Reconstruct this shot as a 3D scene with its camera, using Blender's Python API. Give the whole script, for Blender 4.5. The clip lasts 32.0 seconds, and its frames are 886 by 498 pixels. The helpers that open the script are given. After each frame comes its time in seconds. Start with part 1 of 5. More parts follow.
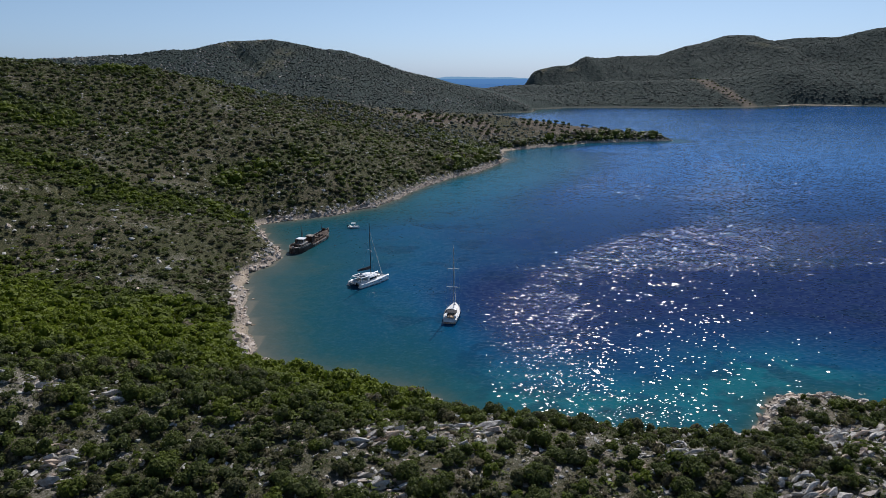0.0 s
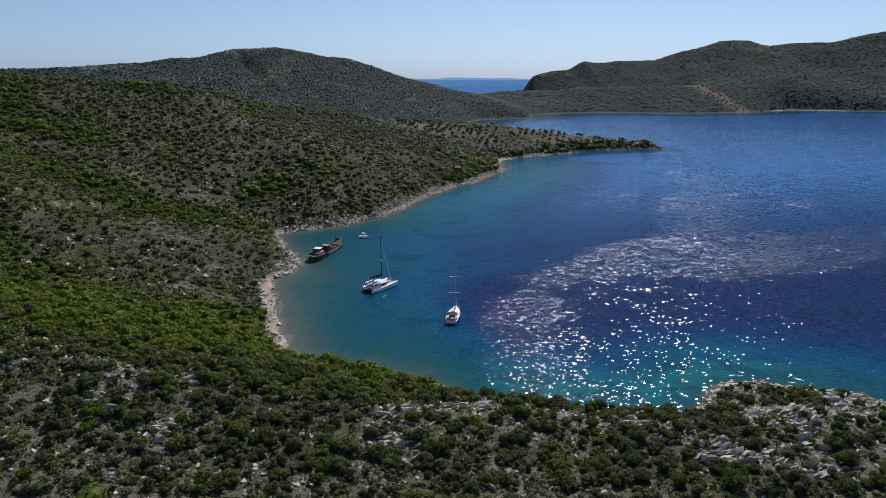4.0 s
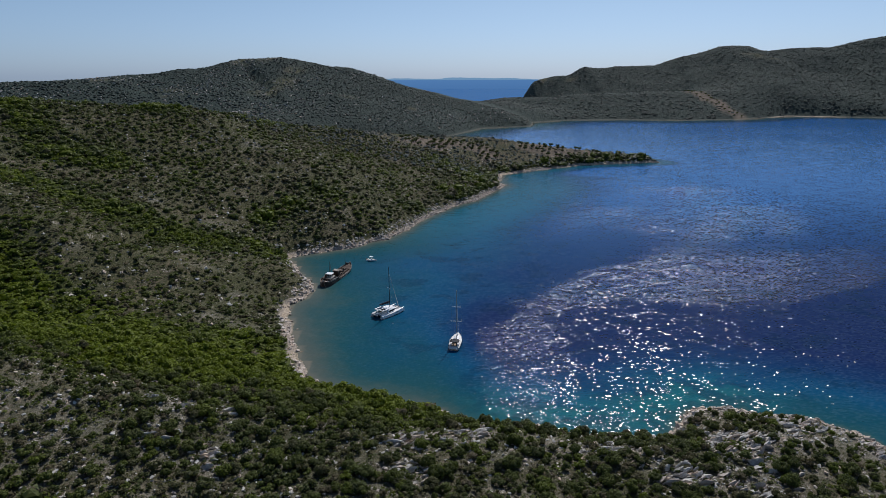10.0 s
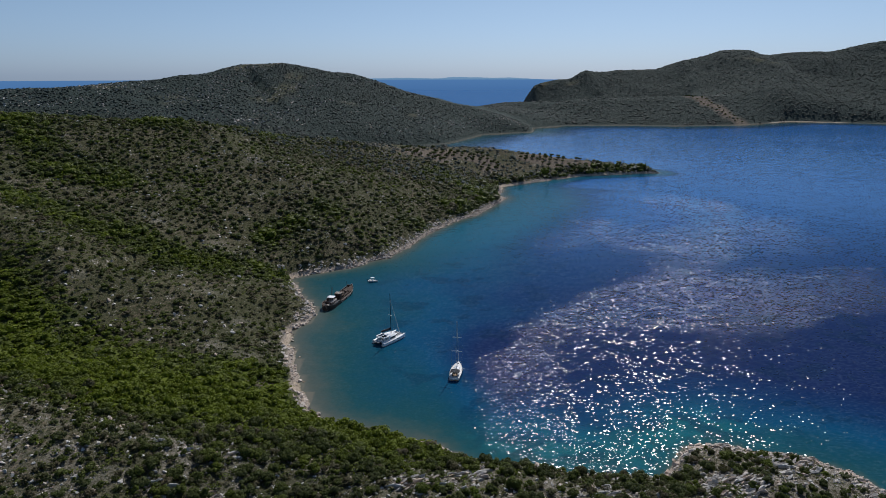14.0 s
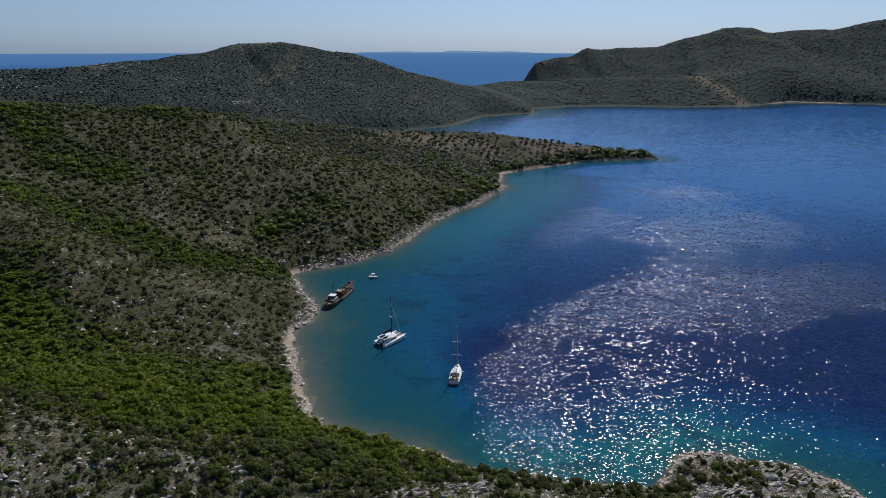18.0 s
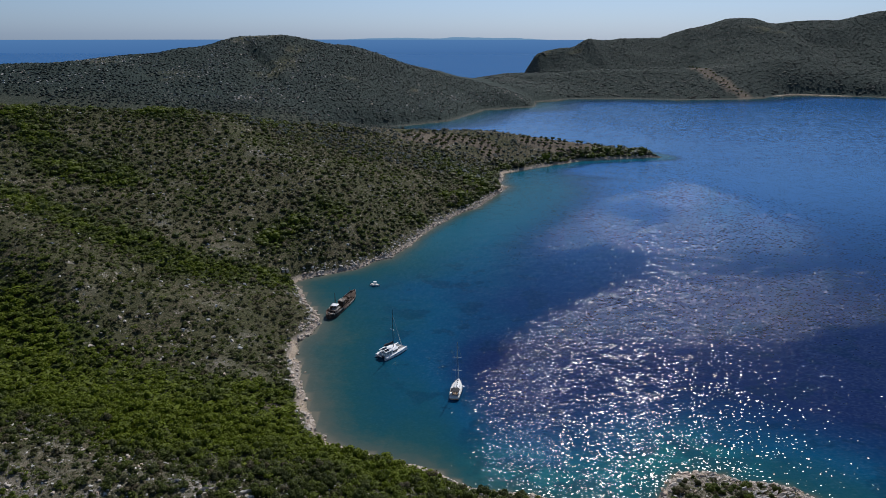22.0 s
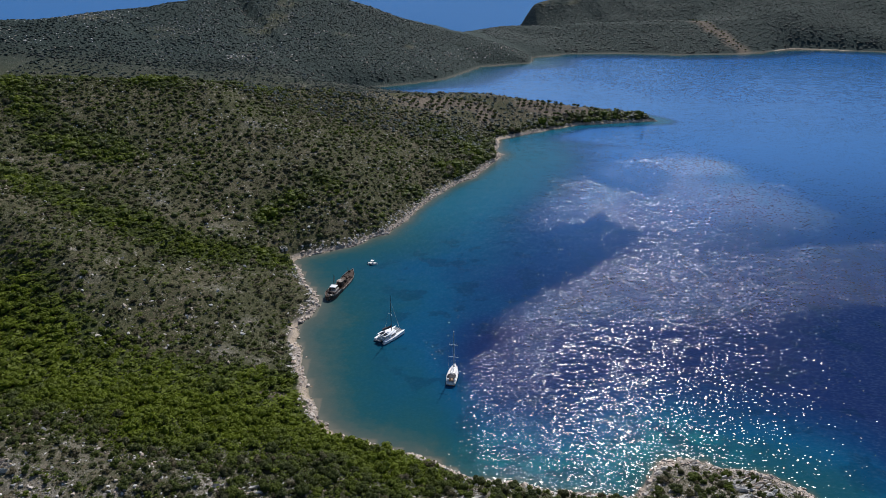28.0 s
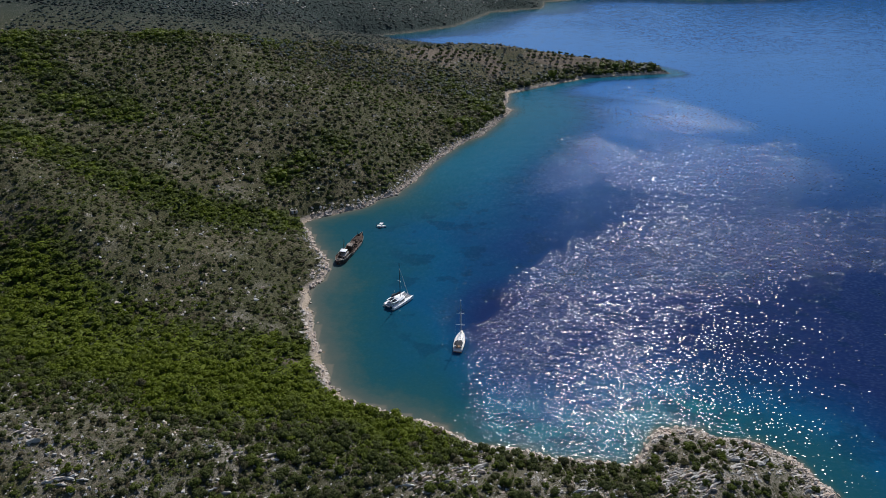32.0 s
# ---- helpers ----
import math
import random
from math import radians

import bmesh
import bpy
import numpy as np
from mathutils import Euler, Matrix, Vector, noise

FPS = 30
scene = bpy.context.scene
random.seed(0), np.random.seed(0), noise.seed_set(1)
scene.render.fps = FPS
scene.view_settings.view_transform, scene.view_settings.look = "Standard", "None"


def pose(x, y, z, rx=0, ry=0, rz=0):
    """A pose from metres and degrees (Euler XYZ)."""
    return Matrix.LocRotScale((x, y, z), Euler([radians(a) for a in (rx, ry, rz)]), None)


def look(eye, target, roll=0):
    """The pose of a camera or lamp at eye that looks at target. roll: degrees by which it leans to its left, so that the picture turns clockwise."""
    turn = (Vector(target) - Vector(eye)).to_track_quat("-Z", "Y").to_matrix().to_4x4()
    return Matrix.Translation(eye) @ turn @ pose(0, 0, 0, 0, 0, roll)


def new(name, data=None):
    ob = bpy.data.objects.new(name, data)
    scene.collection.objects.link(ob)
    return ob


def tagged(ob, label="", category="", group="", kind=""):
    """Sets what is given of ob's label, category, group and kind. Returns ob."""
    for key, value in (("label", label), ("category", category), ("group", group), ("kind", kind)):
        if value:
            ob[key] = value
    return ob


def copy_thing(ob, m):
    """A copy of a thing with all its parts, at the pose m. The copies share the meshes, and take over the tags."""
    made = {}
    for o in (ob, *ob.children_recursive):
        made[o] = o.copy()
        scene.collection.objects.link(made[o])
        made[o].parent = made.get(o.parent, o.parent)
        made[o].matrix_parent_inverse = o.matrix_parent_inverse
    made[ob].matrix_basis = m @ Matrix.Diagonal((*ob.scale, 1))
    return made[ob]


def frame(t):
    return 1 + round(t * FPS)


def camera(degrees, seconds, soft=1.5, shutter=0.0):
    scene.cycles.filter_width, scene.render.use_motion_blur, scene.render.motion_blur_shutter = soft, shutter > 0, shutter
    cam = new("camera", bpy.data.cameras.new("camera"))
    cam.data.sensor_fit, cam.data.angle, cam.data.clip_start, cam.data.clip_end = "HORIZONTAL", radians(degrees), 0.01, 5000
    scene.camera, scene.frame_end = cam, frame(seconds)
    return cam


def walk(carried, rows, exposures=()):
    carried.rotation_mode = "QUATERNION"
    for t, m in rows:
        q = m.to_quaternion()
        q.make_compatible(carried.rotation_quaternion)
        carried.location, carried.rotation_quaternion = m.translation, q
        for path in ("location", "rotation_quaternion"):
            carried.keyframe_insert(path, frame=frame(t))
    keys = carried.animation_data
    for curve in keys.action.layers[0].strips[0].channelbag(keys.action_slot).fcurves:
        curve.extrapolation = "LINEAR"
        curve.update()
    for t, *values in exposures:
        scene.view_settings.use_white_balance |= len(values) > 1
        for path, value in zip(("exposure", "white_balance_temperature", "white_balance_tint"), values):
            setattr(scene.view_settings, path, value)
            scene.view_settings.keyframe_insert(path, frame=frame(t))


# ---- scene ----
cam = camera(68.0, 32.0, soft=0.8)
METRES, EYE, TILT, LEAN, TURN = 132.0, 72.0, -14.9, 0.0, 0.0
ROWS = [
    (0.0, 0.0, 0.0, 0.0, 0.0, 0.0, -0.0),
    (0.5, -0.0009, -0.032, 0.0029, -0.01, 0.01, -0.0),
    (1.0, -0.0018, -0.0636, 0.0061, 0.0, 0.01, 0.0),
    (1.5, -0.0025, -0.0947, 0.0095, 0.01, 0.02, 0.03),
    (2.0, -0.0032, -0.1256, 0.0128, 0.01, 0.04, 0.03),
    (2.5, -0.0039, -0.156, 0.0162, 0.01, 0.05, 0.02),
    (3.0, -0.0045, -0.1869, 0.0197, 0.01, 0.06, 0.01),
    (3.5, -0.0054, -0.2172, 0.0234, 0.01, 0.07, 0.01),
    (5.5, -0.0085, -0.3334, 0.0388, 0.01, 0.1, 0.01),
    (6.0, -0.009, -0.3591, 0.0442, 0.02, 0.09, 0.02),
    (6.5, -0.0093, -0.382, 0.0501, 0.02, 0.09, 0.05),
    (7.0, -0.0092, -0.4015, 0.0573, 0.03, 0.08, 0.05),
    (7.5, -0.0094, -0.4099, 0.0667, 0.02, 0.09, 0.08),
    (8.0, -0.0094, -0.4141, 0.0779, 0.04, 0.09, 0.1),
    (8.5, -0.0091, -0.4166, 0.0893, 0.09, 0.09, 0.12),
    (9.0, -0.0089, -0.4192, 0.1009, 0.12, 0.09, 0.12),
    (9.5, -0.0089, -0.4219, 0.1122, 0.16, 0.08, 0.13),
    (10.0, -0.0091, -0.425, 0.1235, 0.19, 0.08, 0.13),
    (10.5, -0.0089, -0.4281, 0.1349, 0.21, 0.07, 0.13),
    (11.0, -0.009, -0.4313, 0.1464, 0.23, 0.06, 0.11),
    (11.5, -0.0089, -0.4343, 0.1581, 0.25, 0.06, 0.09),
    (12.0, -0.0092, -0.4369, 0.1699, 0.26, 0.06, 0.08),
    (12.5, -0.0093, -0.4398, 0.1818, 0.26, 0.06, 0.07),
    (13.0, -0.0091, -0.4432, 0.1938, 0.27, 0.05, 0.06),
    (13.5, -0.0092, -0.4462, 0.2059, 0.26, 0.05, 0.04),
    (14.0, -0.0093, -0.4493, 0.2179, 0.25, 0.04, 0.02),
    (14.5, -0.0095, -0.4523, 0.23, 0.24, 0.03, 0.0),
    (16.5, -0.0111, -0.4619, 0.2746, 0.23, -0.03, -0.06),
    (17.0, -0.0108, -0.4658, 0.2854, 0.23, -1.21, -0.07),
    (17.5, -0.0109, -0.4691, 0.298, 0.22, -2.04, -0.08),
    (18.0, -0.0108, -0.4722, 0.31, 0.22, -2.09, -0.1),
    (18.5, -0.0112, -0.4752, 0.3211, 0.22, -2.32, -0.11),
    (19.0, -0.012, -0.4774, 0.3325, 0.21, -2.54, -0.12),
    (19.5, -0.0111, -0.4812, 0.3449, 0.23, -2.58, -0.13),
    (20.0, -0.0112, -0.4842, 0.3566, 0.24, -2.6, -0.15),
    (20.5, -0.0122, -0.4861, 0.3675, 0.25, -2.61, -0.16),
    (21.0, -0.0117, -0.4896, 0.3795, 0.28, -2.64, -0.18),
    (21.5, -0.0106, -0.4937, 0.3912, 0.3, -2.83, -0.17),
    (22.0, -0.0102, -0.4973, 0.4029, 0.32, -3.17, -0.18),
    (22.5, -0.0106, -0.5003, 0.4129, 0.32, -3.66, -0.19),
    (23.0, -0.011, -0.5046, 0.4239, 0.32, -5.33, -0.22),
    (23.5, -0.0112, -0.508, 0.4355, 0.32, -6.93, -0.23),
    (24.0, -0.0105, -0.5108, 0.4482, 0.05, -7.3, -0.16),
    (24.5, -0.0113, -0.5137, 0.4594, -0.26, -7.31, -0.07),
    (25.0, -0.0114, -0.5164, 0.471, -0.25, -7.31, -0.09),
    (25.5, -0.0114, -0.5191, 0.4823, -0.24, -7.3, -0.1),
    (27.5, -0.0148, -0.527, 0.5242, -0.14, -7.23, -0.15),
    (28.0, -0.0133, -0.531, 0.5354, -0.06, -7.51, -0.13),
    (28.5, -0.0126, -0.5361, 0.5459, -0.02, -9.25, -0.14),
    (29.0, -0.0126, -0.5405, 0.5574, -0.01, -11.13, -0.14),
    (29.5, -0.0124, -0.5429, 0.5703, 0.05, -12.3, -0.13),
    (30.0, -0.0126, -0.546, 0.5819, 0.33, -12.32, -0.2),
    (30.5, -0.0128, -0.5487, 0.5933, 0.45, -12.33, -0.24),
    (31.0, -0.013, -0.5515, 0.6047, 0.53, -12.34, -0.27),
    (31.5, -0.0131, -0.5542, 0.6159, 0.6, -12.36, -0.28),
    (32.0, -0.0131, -0.557, 0.6272, 0.68, -12.37, -0.3),
]
# the camera stops down a little as the bright water fills its view, and opens again
EXPOSURES = [(t, stops, 6250, 13) for t, stops in ((0, 0.0), (7, 0.0), (10, -0.15), (14, -0.23), (17, -0.27), (20, -0.16), (22, -0.2), (23, 0.03), (24, 0.15), (25, 0.23), (28, 0.11), (29, 0.13), (30, 0.04), (31, 0.0), (32, 0.0))]
walk(cam, [(t, pose(0, 0, EYE, TILT, LEAN, TURN) @ pose(METRES * x, METRES * y, METRES * z, 90 + pitch, roll, yaw)) for t, x, y, z, yaw, pitch, roll in ROWS], EXPOSURES)

# ---------------------------------------------------------------- world, sun, exposure
SUN_AZ, SUN_EL = 18.0, 44.0


def build_world():
    w = bpy.data.worlds.new("open_sky")
    w.use_nodes = True
    scene.world = w
    nt = w.node_tree
    nt.nodes.clear()
    out = nt.nodes.new("ShaderNodeOutputWorld")
    bg = nt.nodes.new("ShaderNodeBackground")
    sky = nt.nodes.new("ShaderNodeTexSky")
    sky.sky_type = "NISHITA"
    sky.sun_disc = False
    sky.sun_elevation = radians(SUN_EL)
    sky.sun_rotation = radians(SUN_AZ)
    sky.altitude = 50
    sky.air_density = 1.0
    sky.dust_density = 0.4
    sky.ozone_density = 1.5
    bg.inputs["Strength"].default_value = 0.079
    tc = nt.nodes.new("ShaderNodeTexCoord")
    sep = nt.nodes.new("ShaderNodeSeparateXYZ")
    nt.links.new(tc.outputs["Generated"], sep.inputs[0])

    def math_node(op, a, b=None, clamp=False):
        n = nt.nodes.new("ShaderNodeMath")
        n.operation = op
        n.use_clamp = clamp
        for i, v in enumerate((a, b)):
            if v is None:
                continue
            if isinstance(v, (int, float)):
                n.inputs[i].default_value = v
            else:
                nt.links.new(v, n.inputs[i])
        return n.outputs[0]

    def mix(fac, a, b):
        n = nt.nodes.new("ShaderNodeMix")
        n.data_type = "RGBA"
        nt.links.new(fac, n.inputs[0])
        for i, v in ((6, a), (7, b)):
            if isinstance(v, tuple):
                n.inputs[i].default_value = v
            else:
                nt.links.new(v, n.inputs[i])
        return n.outputs[2]

    # open sea between the end of the water sheet and the horizon, and a low far coast on it
    slope = math_node("DIVIDE", sep.outputs[0], math_node("MAXIMUM", sep.outputs[1], 0.05))
    nz = nt.nodes.new("ShaderNodeTexNoise")
    nz.noise_dimensions = "1D"
    nz.inputs["Scale"].default_value = 16.0
    nz.inputs["Detail"].default_value = 4.0
    nt.links.new(slope, nz.inputs["W"])
    bump = math_node("SUBTRACT", 1.0, math_node("POWER", math_node("ABSOLUTE", math_node("DIVIDE", slope, 0.16)), 3.0), clamp=True)
    rise = math_node("MULTIPLY", math_node("MULTIPLY", nz.outputs[0], 0.0065), bump)
    ahead = math_node("GREATER_THAN", sep.outputs[1], 0.05)
    rise = math_node("MULTIPLY", rise, ahead)
    HOR = -0.0068
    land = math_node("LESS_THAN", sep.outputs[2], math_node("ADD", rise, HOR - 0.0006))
    sea = math_node("LESS_THAN", sep.outputs[2], HOR)
    deep = math_node("MULTIPLY", math_node("SUBTRACT", HOR, sep.outputs[2]), 40.0, clamp=True)
    seacol = mix(deep, (1.15, 2.75, 5.6, 1), (0.75, 2.0, 4.6, 1))
    clear = nt.nodes.new("ShaderNodeMix")
    clear.data_type, clear.blend_type = "RGBA", "MULTIPLY"
    clear.inputs[0].default_value = 1.0
    nt.links.new(sky.outputs[0], clear.inputs[6])
    low = math_node("SUBTRACT", 1.0, math_node("MULTIPLY", sep.outputs[2], 4.5), clamp=True)
    nt.links.new(mix(math_node("POWER", low, 2.0), (0.82, 0.89, 0.94, 1), (0.55, 0.79, 1.42, 1)), clear.inputs[7])
    # far coast in pale blue: its distance haze painted into the backdrop
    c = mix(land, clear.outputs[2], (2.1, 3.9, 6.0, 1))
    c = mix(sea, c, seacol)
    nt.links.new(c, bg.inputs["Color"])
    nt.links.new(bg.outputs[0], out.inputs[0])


build_world()
sun_way = Vector((math.sin(radians(SUN_AZ)) * math.cos(radians(SUN_EL)), math.cos(radians(SUN_AZ)) * math.cos(radians(SUN_EL)), math.sin(radians(SUN_EL))))
sun_data = bpy.data.lights.new("sun", "SUN")
sun_data.energy, sun_data.angle, sun_data.color = 4.5, radians(0.53), (1.0, 0.96, 0.9)
sun = new("sun", sun_data)
sun.matrix_world = look(sun_way * 300, (0, 0, 0))


# ---------------------------------------------------------------- node helpers
class Mat:
    """A small wrapper to write node materials in short lines."""

    def __init__(self, name):
        self.m = bpy.data.materials.new(name)
        self.m.use_nodes = True
        self.t = self.m.node_tree
        self.b = self.t.nodes["Principled BSDF"]
        self.out = self.t.nodes["Material Output"]

    def put(self, sock, v):
        if v is None:
            return
        if isinstance(v, bpy.types.NodeSocket):
            self.t.links.new(v, sock)
        elif isinstance(v, tuple) and len(v) == 3 and sock.type == "RGBA":
            sock.default_value = (*v, 1)
        else:
            sock.default_value = v

    def pos(self):
        return self.t.nodes.new("ShaderNodeNewGeometry").outputs["Position"]

    def obj(self):
        return self.t.nodes.new("ShaderNodeTexCoord").outputs["Object"]

    def island(self):
        return self.t.nodes.new("ShaderNodeNewGeometry").outputs["Random Per Island"]

    def rnd(self):
        return self.t.nodes.new("ShaderNodeObjectInfo").outputs["Random"]

    def attr(self, name):
        n = self.t.nodes.new("ShaderNodeAttribute")
        n.attribute_name = name
        return n.outputs["Fac"]

    def noise(self, scale, detail=4.0, rough=0.55, at=None, dist=0.0):
        n = self.t.nodes.new("ShaderNodeTexNoise")
        self.put(n.inputs["Vector"], at if at is not None else self.pos())
        n.inputs["Scale"].default_value, n.inputs["Detail"].default_value = scale, detail
        n.inputs["Roughness"].default_value, n.inputs["Distortion"].default_value = rough, dist
        return n.outputs[0]

    def voro(self, scale, at=None, out="Distance", feature="F1"):
        n = self.t.nodes.new("ShaderNodeTexVoronoi")
        n.feature = feature
        self.put(n.inputs["Vector"], at if at is not None else self.pos())
        n.inputs["Scale"].default_value = scale
        return n.outputs[out]

    def stretch(self, at, sx, sy, sz, rz=0.0):
        n = self.t.nodes.new("ShaderNodeMapping")
        self.put(n.inputs["Vector"], at)
        n.inputs["Scale"].default_value = (sx, sy, sz)
        n.inputs["Rotation"].default_value = (0, 0, radians(rz))
        return n.outputs[0]

    def ramp(self, fac, *stops):
        n = self.t.nodes.new("ShaderNodeValToRGB")
        e = n.color_ramp.elements
        while len(e) < len(stops):
            e.new(0.5)
        for el, (p, c) in zip(e, stops):
            el.position = p
            el.color = (*c, 1) if isinstance(c, tuple) else (c, c, c, 1)
        self.put(n.inputs[0], fac)
        return n.outputs[0]

    def mix(self, fac, a, b, mode="MIX"):
        n = self.t.nodes.new("ShaderNodeMix")
        n.data_type, n.blend_type = "RGBA", mode
        self.put(n.inputs[0], fac)
        self.put(n.inputs[6], a)
        self.put(n.inputs[7], b)
        return n.outputs[2]

    def do(self, op, a, b=None, c=None, clamp=False):
        n = self.t.nodes.new("ShaderNodeMath")
        n.operation, n.use_clamp = op, clamp
        for i, v in enumerate((a, b, c)):
            if v is not None:
                self.put(n.inputs[i], v)
        return n.outputs[0]

    def step(self, v, lo, hi):
        n = self.t.nodes.new("ShaderNodeMapRange")
        n.interpolation_type = "SMOOTHSTEP"
        self.put(n.inputs[0], v)
        n.inputs[1].default_value, n.inputs[2].default_value = lo, hi
        return n.outputs[0]

    def xyz(self, v):
        n = self.t.nodes.new("ShaderNodeSeparateXYZ")
        self.put(n.inputs[0], v)
        return n.outputs

    def bump(self, height, strength=0.5, distance=0.1, normal=None):
        n = self.t.nodes.new("ShaderNodeBump")
        n.inputs["Distance"].default_value = distance
        self.put(n.inputs["Strength"], strength)
        self.put(n.inputs["Height"], height)
        if normal is not None:
            self.put(n.inputs["Normal"], normal)
        return n.outputs[0]

    def done(self, color=None, rough=0.8, metal=0.0, normal=None, **more):
        self.put(self.b.inputs["Base Color"], color)
        self.put(self.b.inputs["Roughness"], rough)
        self.put(self.b.inputs["Metallic"], metal)
        self.put(self.b.inputs["Normal"], normal)
        for k, v in more.items():
            self.put(self.b.inputs[k.replace("_", " ")], v)
        return self.m


def smooth(a, b, v):
    t = np.clip((v - a) / (b - a), 0, 1)
    return t * t * (3 - 2 * t)


# ---------------------------------------------------------------- the lie of the land
def lattice_noise(x, y, size, seed):
    """Smooth noise from 0 to 1 on a grid of cells of that size in metres."""
    r = np.random.RandomState(seed).rand(256, 256)
    u, v = np.asarray(x, float) / size + 1000.3, np.asarray(y, float) / size + 1000.7
    i, j = np.floor(u).astype(int), np.floor(v).astype(int)
    f, g = u - i, v - j
    f, g = f * f * (3 - 2 * f), g * g * (3 - 2 * g)
    a, b = r[i % 256, j % 256], r[(i + 1) % 256, j % 256]
    c, d = r[i % 256, (j + 1) % 256], r[(i + 1) % 256, (j + 1) % 256]
    return (a * (1 - f) + b * f) * (1 - g) + (c * (1 - f) + d * f) * g


def fbm(x, y, size, seed, octaves=4):
    total, amp, norm = 0, 1.0, 0
    for k in range(octaves):
        total, norm = total + amp * lattice_noise(x, y, size / 2 ** k, seed + k), norm + amp
        amp *= 0.5
    return total / norm


# the near coast from the promontory round the bay to the tip of the headland
BAY = [(150, -60), (128, 40), (121, 90), (127, 108), (120, 123), (110, 130), (98, 132), (86, 137), (76, 135), (68, 127), (62, 119), (50, 121),
       (38, 121), (22, 126), (10, 127), (2, 130), (-10, 139), (-24, 143), (-38, 148), (-49, 158), (-56, 172), (-57, 178), (-60, 186), (-65, 202), (-71, 221),
       (-73, 236), (-68, 246), (-65, 256), (-70, 268), (-84, 298), (-91, 314), (-82, 325), (-59, 340), (-39, 361)]
HEADLAND = [(-27, 388), (-14, 431), (0, 460), (24, 495), (50, 556), (58, 575), (52, 592), (60, 640), (99, 672), (130, 693), (158, 716), (206, 727), (257, 739),
            (240, 770), (180, 800), (90, 850), (0, 890), (-90, 930), (-165, 958)]
# the far side: the inlet, the small wooded point and the long shore under the far hills
FAR = [(-137, 985), (-82, 1018), (3, 1093), (52, 1215), (72, 1270), (120, 1300), (174, 1318), (185, 1370), (192, 1430), (282, 1500), (414, 1516), (520, 1482),
       (684, 1512), (865, 1638), (1049, 1560), (1400, 1450), (2300, 1500), (3400, 2000), (3400, 4200), (800, 4200)]
OUTER = [(500, 3100), (330, 2600), (250, 2250), (255, 2050), (120, 2000), (-200, 2150), (-700, 2100), (-1500, 1900), (-2600, 1700), (-2600, -300)]
COAST = np.array(BAY + HEADLAND + FAR + OUTER, float)


def inside_of(x, y, outline):
    """Signed distance to a closed outline in metres, positive inside."""
    x, y = np.asarray(x, float), np.asarray(y, float)
    best, inside = np.full(x.shape, 1e18), np.zeros(x.shape, bool)
    a, b = outline, np.roll(outline, -1, 0)
    for (x0, y0), (x1, y1) in zip(a, b):
        dx, dy = x1 - x0, y1 - y0
        k = np.clip(((x - x0) * dx + (y - y0) * dy) / (dx * dx + dy * dy), 0, 1)
        best = np.minimum(best, (x - x0 - k * dx) ** 2 + (y - y0 - k * dy) ** 2)
        if y0 != y1:
            inside ^= ((y0 > y) != (y1 > y)) & (x < dx * (y - y0) / dy + x0)
    return np.where(inside, 1, -1) * np.sqrt(best)


def inland(x, y):
    """Signed distance to the coast in metres, positive on land."""
    return inside_of(x, y, COAST)


def along(x, y, crest):
    """Distance to a crest line and the height and half-width that it has there."""
    best = np.full(np.shape(x), 1e18)
    h, w = np.zeros(np.shape(x)), np.ones(np.shape(x))
    for (x0, y0, h0, w0), (x1, y1, h1, w1) in zip(crest[:-1], crest[1:]):
        dx, dy = x1 - x0, y1 - y0
        k = np.clip(((x - x0) * dx + (y - y0) * dy) / (dx * dx + dy * dy), 0, 1)
        d = (x - x0 - k * dx) ** 2 + (y - y0 - k * dy) ** 2
        near = d < best
        best = np.where(near, d, best)
        h, w = np.where(near, h0 + k * (h1 - h0), h), np.where(near, w0 + k * (w1 - w0), w)
    return np.sqrt(best), h, w


CRESTS = [
    [(-700, 330, 118, 240), (-345, 480, 85, 200), (-226, 550, 74, 185), (-165, 620, 54, 165), (-94, 680, 42, 140), (-35, 730, 31, 110), (43, 760, 25, 85), (145, 757, 16, 65), (215, 750, 11, 45), (256, 745, 5, 30)],
    [(-400, 320, 84, 140), (-255, 290, 52, 100), (-166, 225, 30, 75), (-110, 238, 14, 50), (-80, 243, 6, 30)],
    [(-420, 60, 75, 130), (-180, 85, 42, 105), (-109, 95, 28, 92), (-60, 98, 17, 88), (-10, 100, 11, 75), (50, 96, 11, 60), (85, 108, 9, 45), (112, 118, 4, 30)],
    [(-300, -80, 60, 160), (-60, -60, 40, 110), (60, -40, 28, 90)],
    [(-1500, 900, 84, 300), (-959, 980, 87, 330), (-655, 1090, 92, 330), (-605, 1180, 88, 300), (-510, 1215, 84, 280)],
    [(-475, 1320, 118, 380), (-432, 1395, 135, 380), (-348, 1390, 139, 370), (-229, 1400, 119, 340), (-109, 1420, 87, 300), (12, 1450, 57, 260), (97, 1540, 43, 240), (200, 1850, 36, 200)],
    [(262, 2250, 55, 60), (298, 2250, 90, 130), (422, 2255, 99, 230), (470, 2260, 130, 240), (516, 2260, 123, 260), (706, 2250, 128, 380), (779, 2240, 157, 390), (816, 2230, 170, 400), (908, 2210, 193, 430), (983, 2210, 193, 430), (1061, 2220, 175, 400), (1191, 2230, 187, 400), (1285, 2220, 192, 430), (1339, 2215, 205, 430), (1464, 2200, 222, 500), (2300, 2300, 255, 550)],
    [(180, 1740, 36, 140), (344, 1720, 54, 160), (570, 1710, 63, 180), (651, 1710, 60, 170), (900, 1800, 58, 150)],
]


